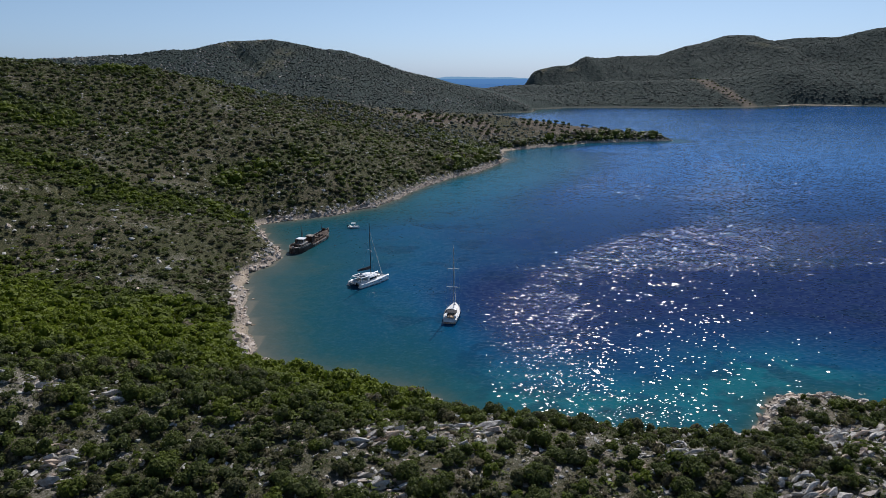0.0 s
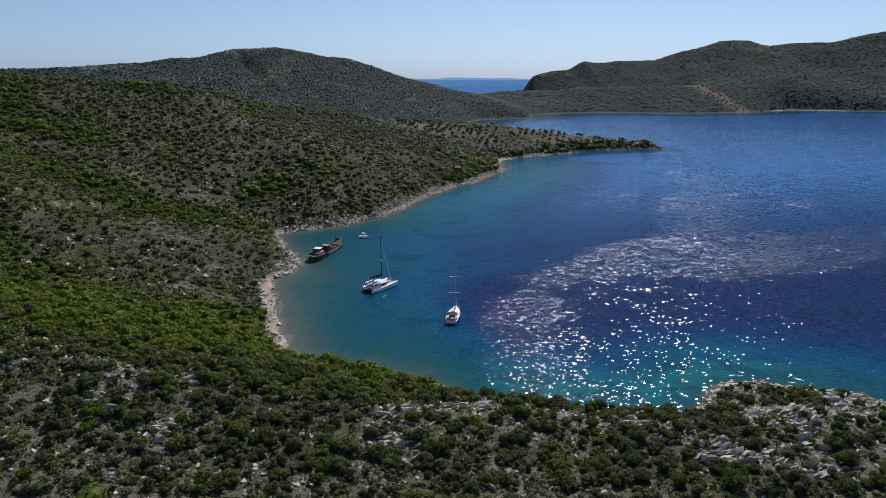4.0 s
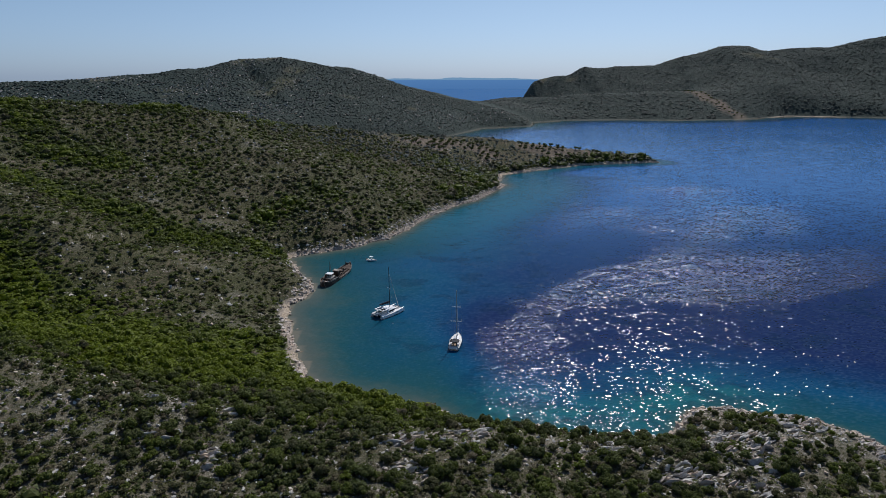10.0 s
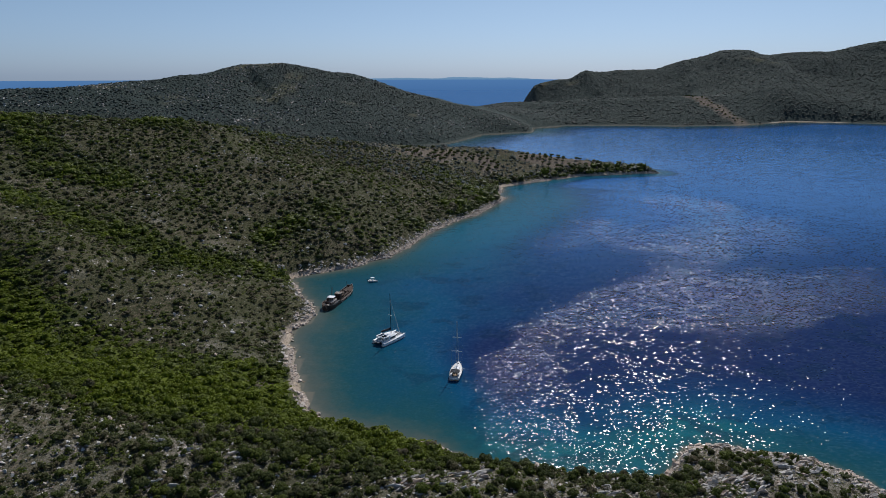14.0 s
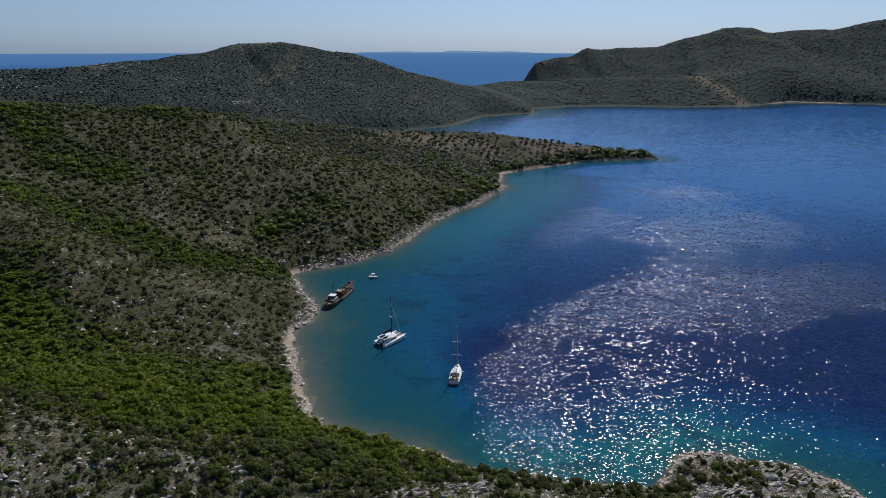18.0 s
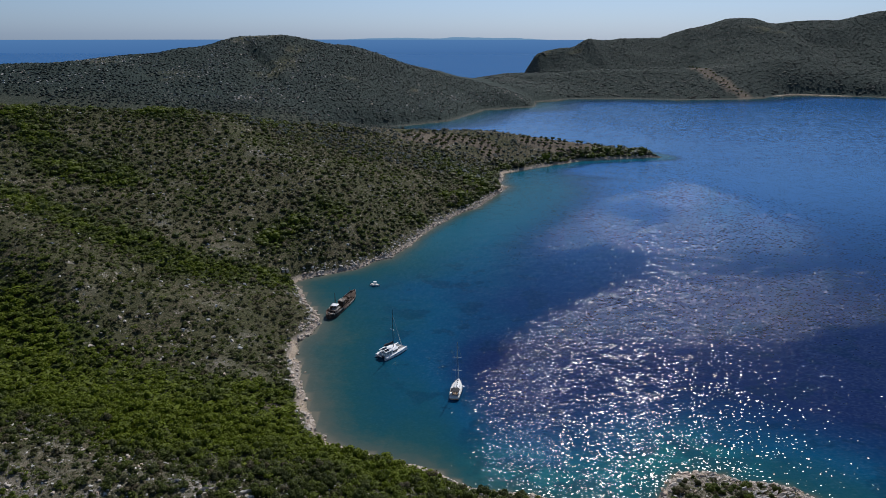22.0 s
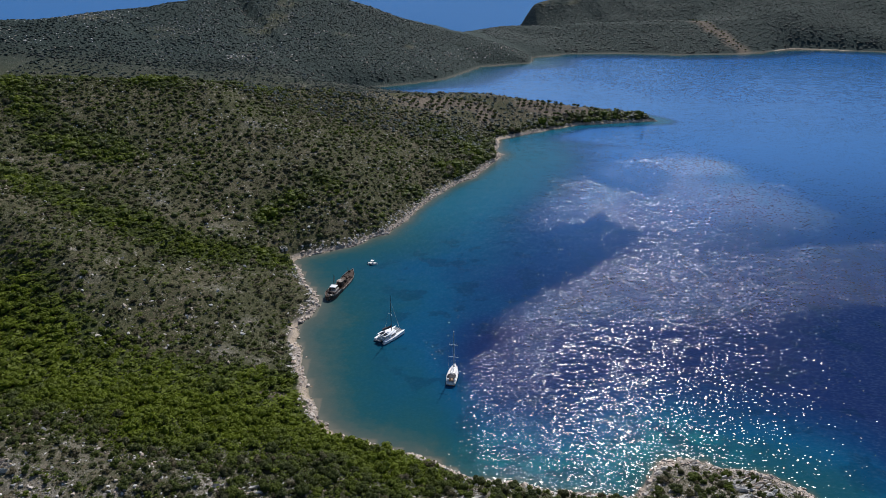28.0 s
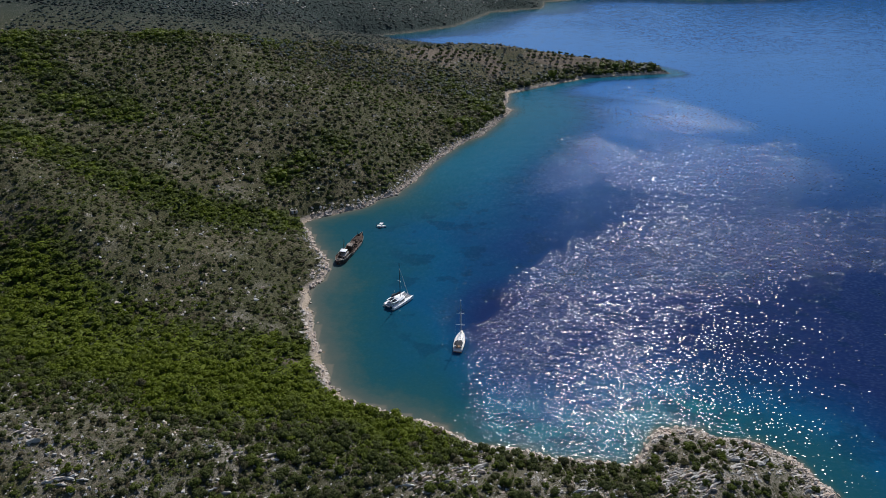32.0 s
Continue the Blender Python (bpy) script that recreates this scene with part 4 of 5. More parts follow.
def sailing_yacht(m):
    t = thing("sailing_yacht", m, "white single-hulled sailing yacht at anchor with dark canvas bimini", "sailboat")
    sec = hull_sections(15.0, 4.6, 1.25, 1.6, 0.6, 2.0, 0.84, 17)
    hull = part("hull", [loft(sec)], M_WHITE, t, smooth_shade=True)
    part("stripe", band_of(sec, 0, 16, 0.7, 0.85), M_NAVY, hull, "dark blue stripe along the hull")
    part("waterline_band", band_of(sec, 0, 16, 0.02, 0.16), M_NAVY, hull, "dark boot stripe at the waterline")
    part("deck", [deck_of(sec, 0.06)], M_DECK, t, "pale non-slip deck")
    roof = prism([(-1.9, -1.25), (2.2, -1.05), (4.0, -0.5), (4.3, 0), (4.0, 0.5), (2.2, 1.05), (-1.9, 1.25)], 1.15, 1.78, 0.18)
    cabin = part("coachroof", [roof], M_WHITE, t)
    for sgn in (-1, 1):
        part("cabin_window", [prism([(-1.4, sgn * 1.245), (1.9, sgn * 1.1), (1.9, sgn * 1.14), (-1.4, sgn * 1.285)], 1.36, 1.6, 0.01)], M_GLASS, cabin, "dark cabin window")
    for hx, hw in ((0.2, 0.3), (1.7, 0.26), (3.2, 0.28)):
        part("deck_hatch", [block(hx - hw, hx + hw, -hw, hw, 1.74, 1.83, 0.03)], M_GLASS, cabin, "tinted deck hatch")
    part("foredeck_hatch", [block(4.9, 5.5, -0.3, 0.3, 1.44, 1.56, 0.03)], M_GLASS, t)
    part("cockpit", [block(-6.2, -2.0, -1.1, 1.1, 1.0, 1.31, 0.05)], M_TEAK, t, "teak-laid cockpit floor")
    for sgn in (-1, 1):
        part("cockpit_bench", [block(-5.8, -2.1, sgn * 1.45 - 0.35, sgn * 1.45 + 0.35, 1.1, 1.62, 0.08)], M_WHITE, t)
        w = part("steering_wheel", [tube((-5.3, sgn * 0.85 - 0.02, 1.95), (-5.27, sgn * 0.85 + 0.02, 1.95), 0.45, 0.45, 14)], M_BLACK, t)
        part("pedestal", [tube((-5.15, sgn * 0.85, 1.25), (-5.2, sgn * 0.85, 2.0), 0.13, 0.09)], M_WHITE, t)
    arch = []
    for k in range(7):
        a = math.pi * k / 6
        arch.append([(-6.7, 1.75 * math.cos(a), 2.75 + 0.5 * math.sin(a)), (-5.2, 1.85 * math.cos(a), 2.85 + 0.55 * math.sin(a)), (-3.6, 1.8 * math.cos(a), 2.75 + 0.5 * math.sin(a))])
    P, f = loft(arch, False)
    bim = part("bimini", [(P, f), (P - (0, 0, 0.05), [q[::-1] for q in f])], M_CANVAS, t, "dark grey canvas sun cover")
    for x in (-6.7, -3.6):
        for sgn in (-1, 1):
            part("bimini_pole", [tube((x * 0.98, sgn * 1.95, 1.25), (x, sgn * 1.75, 2.78), 0.03)], M_STEEL, bim)
    hood = [[(-2.6, 1.3 * math.cos(a), 1.75 + 0.95 * math.sin(a)) for a in np.linspace(0, math.pi, 7)], [(-1.2, 1.2 * math.cos(a), 1.72 + 0.45 * math.sin(a)) for a in np.linspace(0, math.pi, 7)]]
    part("sprayhood", [loft(hood, False)], M_CANVAS, t, "dark canvas sprayhood over the companionway")
    part("transom_platform", [block(-7.95, -7.35, -1.7, 1.7, 0.3, 0.45, 0.05)], M_TEAK, t)
    mast = part("mast", [tube((1.3, 0, 1.7), (1.1, 0, 21.0), 0.13, 0.09, 10)], M_ALU, t, "tall grey aluminium mast")
    for z, w in ((8.7, 2.1), (14.6, 1.8)):
        for sgn in (-1, 1):
            part("spreader", [tube((1.25, 0, z), (0.75, sgn * w, z + 0.12), 0.13, 0.1)], M_WHITE, mast, "swept white spreader")
    part("masthead_gear", [block(0.8, 1.3, -0.15, 0.15, 21.0, 21.25, 0.03), tube((1.1, 0, 21.2), (1.1, 0, 22.0), 0.015)], M_ALU, mast)
    part("boom", [tube((1.1, 0, 3.2), (-4.4, 0, 3.35), 0.12)], M_ALU, t)
    part("furled_mainsail", [tube((0.9, 0, 3.42), (-4.1, 0, 3.5), 0.24, 0.14, 10)], M_SAIL, t, "white mainsail stowed on the boom")
    part("furled_genoa", [tube((7.2, 0, 1.9), (1.25, 0, 20.2), 0.1, 0.05)], M_SAIL, t, "headsail rolled round the forestay")
    part("backstay", [tube((-7.3, 0, 1.3), (1.0, 0, 20.9), 0.02, 0.02, 5)], M_STEEL, t)
    for sgn in (-1, 1):
        part("shroud", [tube((0.6, sgn * 2.1, 1.4), (0.75, sgn * 2.1, 8.8), 0.018, 0.018, 5), tube((0.75, sgn * 2.1, 8.8), (0.75, sgn * 1.8, 14.7), 0.018, 0.018, 5), tube((0.75, sgn * 1.8, 14.7), (1.1, 0, 20.5), 0.018, 0.018, 5)], M_STEEL, t)
        rail = [tube((-7.2 + k * 1.95, sgn * y, 1.25 + 0.02 * k), (-7.2 + k * 1.95, sgn * y, 1.85 + 0.03 * k), 0.022, 0.022, 5) for k, y in enumerate((1.9, 2.1, 2.2, 2.22, 2.15, 1.9, 1.45, 0.75))]
        rail += [tube((-7.2 + k * 1.95, sgn * a, 1.84 + 0.03 * k), (-7.2 + (k + 1) * 1.95, sgn * b, 1.87 + 0.03 * k), 0.012, 0.012, 5) for k, (a, b) in enumerate(zip((1.9, 2.1, 2.2, 2.22, 2.15, 1.9, 1.45), (2.1, 2.2, 2.22, 2.15, 1.9, 1.45, 0.75)))]
        part("guard_rail", rail, M_STEEL, t)
    for x in (-3.0, 0.5):
        part("fender", [tube((x, -2.42, 0.35), (x, -2.42, 1.05), 0.14, 0.14)], M_NAVY, t, "dark blue fender")
    part("anchor", [tube((7.4, 0, 1.55), (7.9, 0, 1.2), 0.06), block(7.6, 8.0, -0.18, 0.18, 1.0, 1.14, 0.03)], M_STEEL, t)
    part("anchor_chain", [tube((7.8, 0, 1.3), (9.6, 0, -0.4), 0.025, 0.025, 5)], M_STEEL, t)
    return t


def catamaran(m):
    t = thing("catamaran", m, "white cruising catamaran at anchor, dark sail bag and bimini", "catamaran")
    for sgn in (-1, 1):
        sec = hull_sections(14.4, 1.75, 1.35, 1.95, 0.55, 2.6, 0.78, 17, 0.02, sgn * 2.85)
        hull = part("hull", [loft(sec), deck_of(sec, 0.0, 1.0)], M_WHITE, t, smooth_shade=False)
        for x in (-2.2, 1.0):
            part("hull_window", [block(x, x + 1.5, sgn * 3.7 - 0.03, sgn * 3.7 + 0.03, 0.98, 1.22, 0.01)], M_GLASS, hull, "dark hull window")
        part("waterline_band", band_of(sec, 0, 16, 0.02, 0.12), M_NAVY, hull, "dark blue waterline")
        for k in range(3):
            part("stern_step", [block(-7.9 + k * 0.4, -7.4 + k * 0.4, sgn * 2.85 - 0.55, sgn * 2.85 + 0.55, 0.25, 0.45 + k * 0.32, 0.05)], M_DECK, hull)
        part("deck_hatch", [block(2.2, 2.8, sgn * 2.85 - 0.3, sgn * 2.85 + 0.3, 1.5, 1.66, 0.03)], M_GLASS, hull)
    part("bridge_deck", [block(-6.3, 3.0, -2.3, 2.3, 0.75, 1.55, 0.12)], M_WHITE, t)
    cab = part("saloon", [prism([(-2.9, -2.75), (1.2, -2.6), (2.6, -1.7), (3.0, 0), (2.6, 1.7), (1.2, 2.6), (-2.9, 2.75)], 1.5, 2.95, 0.25, (-0.12, 0))], M_WHITE, t, "white saloon with rounded front")
    for a, b in (((1.26, -2.58), (2.62, -1.72)), ((2.66, -1.62), (3.02, -0.08)), ((3.02, 0.08), (2.66, 1.62)), ((2.62, 1.72), (1.26, 2.58)), ((-2.4, 2.76), (1.0, 2.63)), ((1.0, -2.63), (-2.4, -2.76))):
        a, b = np.array(a), np.array(b)
        n = np.array((b[1] - a[1], a[0] - b[0]))
        n = n / np.linalg.norm(n) * 0.02
        q = np.array([(*(a + n), 1.85), (*(b + n), 1.85), (*(b + n - (0.09, 0)), 2.55), (*(a + n - (0.09, 0)), 2.55)])
        part("saloon_window", [(np.concatenate([q, q - (0.03 * np.sign(n[0] + 1e-6), 0.03 * np.sign(n[1]), 0)]), [(0, 1, 2, 3), (7, 6, 5, 4), (0, 4, 5, 1), (1, 5, 6, 2), (2, 6, 7, 3), (3, 7, 4, 0)])], M_GLASS, cab, "dark wraparound saloon window")
    top = part("hardtop", [prism([(-6.2, -2.5), (-2.4, -2.7), (-1.6, -2.3), (-1.6, 2.3), (-2.4, 2.7), (-6.2, 2.5)], 3.15, 3.33, 0.06)], M_WHITE, t, "white hardtop over the aft cockpit")
    part("solar_panel", [block(-5.8, -3.2, -1.9, -0.2, 3.34, 3.38, 0.01)], M_GLASS, top, "black solar panel")
    part("solar_panel", [block(-5.8, -3.2, 0.2, 1.9, 3.34, 3.38, 0.01)], M_GLASS, top, "black solar panel")
    for sgn in (-1, 1):
        for x in (-6.0, -3.0):
            part("hardtop_post", [tube((x, sgn * 2.3, 1.5), (x, sgn * 2.35, 3.2), 0.06)], M_WHITE, top)
        part("cockpit_seat", [block(-6.0, -3.4, sgn * 1.75 - 0.45, sgn * 1.75 + 0.45, 1.5, 1.98, 0.08)], M_DECK, t)
    part("cockpit_table", [block(-5.2, -3.9, -0.45, 0.45, 2.15, 2.22, 0.03), tube((-4.5, 0, 1.5), (-4.5, 0, 2.18), 0.08)], M_TEAK, t)
    part("flybridge_cover", [prism([(-3.2, 0.9), (-1.0, 0.9), (-0.8, 2.1), (-3.2, 2.2)], 4.75, 4.84, 0.03)], M_CANVAS, t, "dark canvas over the helm station")
    for x, y in ((-3.1, 1.0), (-1.0, 1.0), (-0.9, 2.0), (-3.1, 2.1)):
        part("cover_pole", [tube((x, y, 2.9), (x, y, 4.78), 0.025, 0.025, 6)], M_STEEL, t)
    part("helm_seat", [block(-2.7, -2.2, 1.1, 2.0, 2.9, 3.7, 0.08)], M_DECK, t)
    for sgn in (-1, 1):
        q = np.array([(3.0, sgn * 0.15, 1.45), (6.3, sgn * 0.15, 1.62), (6.3, sgn * 2.3, 1.62), (3.0, sgn * 2.1, 1.45)])
        part("trampoline", [(np.concatenate([q, q - (0, 0, 0.03)]), [(0, 1, 2, 3), (7, 6, 5, 4), (0, 4, 5, 1), (1, 5, 6, 2), (2, 6, 7, 3), (3, 7, 4, 0)])], M_NET, t, "grey trampoline net between the bows")
    part("front_crossbeam", [tube((6.35, -2.7, 1.62), (6.35, 2.7, 1.62), 0.13)], M_ALU, t)
    part("centre_beam", [tube((3.0, 0, 1.5), (6.4, 0, 1.66), 0.12)], M_WHITE, t)
    mast = part("mast", [tube((0.9, 0, 2.9), (0.7, 0, 21.5), 0.16, 0.1, 10)], M_BLACK, t, "tall black mast")
    for sgn in (-1, 1):
        part("spreader", [tube((0.85, 0, 11.6), (0.4, sgn * 1.25, 11.8), 0.1, 0.07)], M_WHITE, mast, "white spreader")
        part("shroud", [tube((-0.6, sgn * 3.5, 1.6), (0.4, sgn * 1.25, 11.8), 0.018, 0.018, 5), tube((0.4, sgn * 1.25, 11.8), (0.72, 0, 18.5), 0.018, 0.018, 5)], M_STEEL, t)
    part("radar", [tube((1.15, 0, 10.9), (1.15, 0, 11.2), 0.3, 0.26, 12)], M_WHITE, mast, "white radar dome")
    part("boom", [tube((0.7, 0, 4.9), (-5.4, 0.25, 5.2), 0.14)], M_ALU, t)
    bag = [[(x, 0.04 * (0.7 - x) + w * math.cos(a), z + h * math.sin(a)) for a in np.linspace(-0.4, math.pi + 0.4, 9)] for x, w, z, h in ((0.5, 0.3, 5.1, 0.8), (-1.5, 0.34, 5.15, 0.7), (-3.5, 0.3, 5.25, 0.6), (-5.2, 0.2, 5.3, 0.35))]
    part("sail_bag", [loft(bag)], M_CANVAS, t, "black sail bag on the boom")
    part("furled_genoa", [tube((6.35, 0, 1.9), (0.8, 0, 18.6), 0.13, 0.06)], M_SAIL, t, "white headsail rolled on the forestay")
    dav = part("dinghy", [tube((-7.3, -1.5, 1.55), (-7.3, 1.4, 1.55), 0.24, 0.24, 10), tube((-8.3, -1.5, 1.55), (-8.3, 1.4, 1.55), 0.24, 0.24, 10), tube((-7.3, 1.4, 1.55), (-7.8, 1.85, 1.6), 0.24, 0.18, 10), tube((-8.3, 1.4, 1.55), (-7.8, 1.85, 1.6), 0.24, 0.18, 10), block(-8.2, -7.4, -1.5, 1.4, 1.35, 1.5, 0.04)], M_RUBBER, t, "grey inflatable hung on the stern davits")
    part("outboard", [block(-8.05, -7.55, -1.95, -1.55, 1.5, 2.1, 0.08)], M_BLACK, dav, "black outboard motor")
    for sgn in (-1, 1):
        part("davit", [tube((-6.2, sgn * 1.0, 1.5), (-7.2, sgn * 1.0, 2.5), 0.06), tube((-7.2, sgn * 1.0, 2.5), (-8.0, sgn * 1.0, 2.45), 0.05)], M_STEEL, t)
        rail = [tube((x, sgn * 3.55, 1.5 + 0.02 * (x + 6)), (x, sgn * 3.55, 2.15 + 0.02 * (x + 6)), 0.02, 0.02, 5) for x in (-6, -4.2, -2.4, -0.6, 1.2, 3.0, 4.8)] + [tube((-6, sgn * 3.55, 2.15), (4.8, sgn * 3.55, 2.36), 0.012, 0.012, 5)]
        part("guard_rail", rail, M_STEEL, t)
    return t


def motor_boat(m):
    t = thing("motor_boat", m, "small white open motorboat with a sun canopy", "motorboat")
    sec = hull_sections(5.6, 2.1, 0.75, 1.05, 0.3, 2.2, 0.9, 11)
    part("hull", [loft(sec)], M_WHITE, t, smooth_shade=True)
    part("deck", [deck_of(sec, 0.1, 0.9)], M_DECK, t)
    part("console", [block(-0.4, 0.4, -0.4, 0.4, 0.6, 1.5, 0.08)], M_WHITE, t)
    part("windscreen", [prism([(0.35, -0.42), (0.42, -0.42), (0.42, 0.42), (0.35, 0.42)], 1.48, 1.85, 0.02, (-0.2, 0))], M_GLASS, t)
    roof = part("canopy", [block(-1.2, 0.8, -0.85, 0.85, 2.3, 2.4, 0.04)], M_WHITE, t, "white sun canopy")
    for x in (-1.1, 0.6):
        for y in (-0.75, 0.75):
            part("canopy_pole", [tube((x, y, 0.7), (x, y, 2.33), 0.03, 0.03, 6)], M_STEEL, roof)
    part("bench", [block(-2.2, -1.5, -0.8, 0.8, 0.6, 1.05, 0.06)], M_DECK, t)
    part("outboard", [block(-3.25, -2.8, -0.22, 0.22, 0.5, 1.35, 0.1), tube((-3.0, 0, 0.5), (-3.0, 0, -0.3), 0.1)], M_BLACK, t, "black outboard motor")
    return t


def shipwreck(m):
    t = thing("shipwreck", m, "rusting half-sunk coastal freighter aground by the beach", "shipwreck")
    sec = []
    rows = 23
    for k in range(rows):
        s = k / (rows - 1)
        x = -17.5 + 35 * s
        b = 3.35 * min(1, (0.05 + s * 7.5) ** 0.42) * (1 - max(0, (s - 0.72) / 0.28) ** 2.3)
        b = max(b, 0.12)
        z = 0.7 + 1.75 * min(1, max(0, 0.4 - s) / 0.12) + 2.2 * max(0, s - 0.68) ** 1.1 * 2.9
        z += 0.12 * math.sin(k * 2.3)
        sec.append([(x + 1.0 * s ** 8 * q[1], b * q[0], z * q[1] if q[1] > 0 else q[1] * 1.2) for q in ((1.03, 1), (1.0, 0.55), (0.98, 0.05), (0.8, -0.8), (0, -1), (-0.8, -0.8), (-0.98, 0.05), (-1.0, 0.55), (-1.03, 1))])
    hull = part("hull", [loft(sec)], M_HULLRUST, t, "rust-streaked steel hull with faded pale paint")
    rim = []
    for side in (0, -1):
        rr = []
        for s in sec:
            g = np.array(s[side])
            w = np.array((0, -0.16 if side == 0 else 0.16, 0))
            rr.append([g + (0, 0, -0.4) + w * 0.1, g + (0, 0, 0.22), g + w + (0, 0, 0.22), g + w + (0, 0, -1.0)])
        rim.append(loft(rr, False))
    part("bulwark", rim, M_ROTTEN, hull, "peeling pale bulwark")
    part("deck_plating", [deck_of(sec[:9], 0.75, 0.96)], M_RUST, t)
    part("foredeck", [deck_of(sec[18:], 0.35, 0.95)], M_RUST, t, "raised rusty foredeck")
    part("hold", [deck_of(sec[8:19], 0.85, 0.95)], M_HOLD, t, "dark open cargo hold")
    for sgn in (-1, 1):
        part("side_deck", [block(-5.3, 10.6, sgn * 2.85 - 0.42, sgn * 2.85 + 0.42, 0.7, 0.92, 0.05)], M_RUST, t)
        part("coaming", [block(-5.0, 10.3, sgn * 2.3 - 0.08, sgn * 2.3 + 0.08, 0.7, 1.5, 0.03)], M_RUST, t, "rusty hatch coaming")
    for x in (-5.0, 3.4, 10.2):
        part("hold_beam", [block(x - 0.12, x + 0.12, -2.9, 2.9, 0.8, 1.25, 0.03)], M_RUST, t)
    r = np.random.RandomState(5)
    for k in range(12):
        x, y = -4 + 13 * r.rand(), -1.7 + 3.4 * r.rand()
        a, l = r.rand() * 3.1, 0.6 + 1.6 * r.rand()
        part("hold_wreckage", [tube((x - l * math.cos(a), y - 0.5 * l * math.sin(a), 0.5 + 0.4 * r.rand()), (x + l * math.cos(a), y + 0.5 * l * math.sin(a), 0.7 + 1.2 * r.rand()), 0.12 + 0.1 * r.rand(), 0.1, 6)], M_RUST, t)
    part("winch_house", [block(-2.1, 1.0, -1.5, 1.5, 0.4, 3.7, 0.12)], M_RUST, t, "brown rusted winch house in the hold")
    part("winch_house_roof", [block(-2.3, 1.2, -1.7, 1.7, 3.7, 3.86, 0.05)], M_ROTTEN, t)
    part("hatch_cover", [block(5.0, 8.4, -2.1, 2.1, 1.2, 1.6, 0.08)], M_RUST, t)
    part("tank", [tube((6.5, -0.9, 2.1), (8.6, -0.9, 2.1), 0.6, 0.6, 12)], M_RUST, t)
    part("windlass", [tube((13.2, -0.8, 3.5), (13.2, 0.8, 3.5), 0.35, 0.35, 10), block(12.8, 13.6, -0.5, 0.5, 2.7, 3.3, 0.06)], M_RUST, t)
    house = part("deckhouse", [block(-13.2, -6.8, -2.1, 2.1, 1.0, 3.1, 0.12)], M_ROTTEN, t, "derelict deckhouse with peeling white paint")
    # empty windows and doorways: thin dark plates on the walls, inner shade as colour
    for x in (-12.2, -10.4, -8.6):
        for sgn in (-1, 1):
            part("deckhouse_window", [block(x, x + 0.8, sgn * 2.1 - 0.03, sgn * 2.1 + 0.03, 1.95, 2.65, 0.01)], M_HOLD, house, "dark plate painted as the shade inside an empty window opening")
    for y in (-1.3, 0.1, 1.2):
        part("deckhouse_door", [block(-13.24, -13.18, y - 0.35, y + 0.35, 1.1, 2.75, 0.01)], M_HOLD, house, "dark plate painted as the shade inside an empty doorway")
    bridge = part("wheelhouse", [block(-10.6, -7.9, -1.5, 1.5, 3.1, 4.6, 0.1)], M_ROTTEN, t, "wheelhouse with broken windows")
    # wheelhouse windows too are dark plates that stand for the shade inside
    for y in (-1.2, -0.2, 0.8):
        for x in (-10.64, -7.93):
            part("wheelhouse_window", [block(x, x + 0.07, y - 0.3, y + 0.35, 3.7, 4.4, 0.01)], M_HOLD, bridge, "dark plate painted as the shade behind a broken wheelhouse window")
    part("wheelhouse_roof", [block(-10.9, -7.6, -1.8, 1.8, 4.6, 4.76, 0.06)], M_WHITE, bridge, "white flat roof")
    part("funnel", [tube((-12.0, 0.9, 3.4), (-12.1, 0.9, 5.0), 0.5, 0.42, 12)], M_RUST, t)
    part("mast", [tube((-6.4, 1.2, 1.3), (-5.8, 1.4, 10.0), 0.13, 0.07)], M_RUST, t, "thin rusted mast")
    part("derrick", [tube((-6.0, 1.2, 3.5), (-2.0, 2.4, 7.2), 0.09, 0.06), tube((-5.9, 1.3, 8.8), (-2.0, 2.4, 7.2), 0.025, 0.025, 5)], M_RUST, t)
    part("fore_mast", [tube((11.4, 0, 2.4), (11.6, 0.2, 6.4), 0.12, 0.07)], M_RUST, t)
    for k in range(9):
        a = -math.pi / 2 - math.pi * k / 8
        x, y = -14.6 + 2.2 * math.sin(a) * -1 * -1, 2.9 * math.cos(a)
        part("stern_rail_post", [tube((x, y, 2.1), (x, y, 3.1), 0.04, 0.04, 5)], M_RUST, t)
    part("stern_clutter", [block(-15.6, -14.2, -1.2, 0.2, 1.5, 2.3, 0.08), block(-15.2, -14.5, 0.6, 1.4, 1.5, 2.6, 0.08), tube((-14.4, -1.6, 1.8), (-15.4, -1.9, 2.7), 0.12)], M_ROTTEN, t)
    return t


cat_m = pose(-26.4, 224.6, 0, 0, 0, math.degrees(math.atan2(11.2, 9.2)))
catamaran(cat_m)
sailing_yacht(pose(3.0, 191.2, 0, 0, 0, 82))
motor_boat(pose(-43.2, 310.5, 0, 0, 0, -8))
shipwreck(pose(-57.8, 279.0, 0.25, 0, -0.8, 75.5))

# ---------------------------------------------------------------- rocks
STONES = [stone(500 + k) for k in range(10)]


def slab_of(geo, lean):
    """A stone pressed flat and stood on edge, as the strata lie here."""
    v = geo[0] * (1.25, 0.45, 0.8)
    c, q = math.cos(lean), math.sin(lean)
    return np.stack([v[:, 0], v[:, 1] * c - v[:, 2] * q, v[:, 1] * q + v[:, 2] * c], 1), geo[1]


SLABS = [slab_of(stone(560 + k), 0.3 + 0.05 * k) for k in range(8)]
BIGSTONES = [stone(540 + k, 22) for k in range(8)]


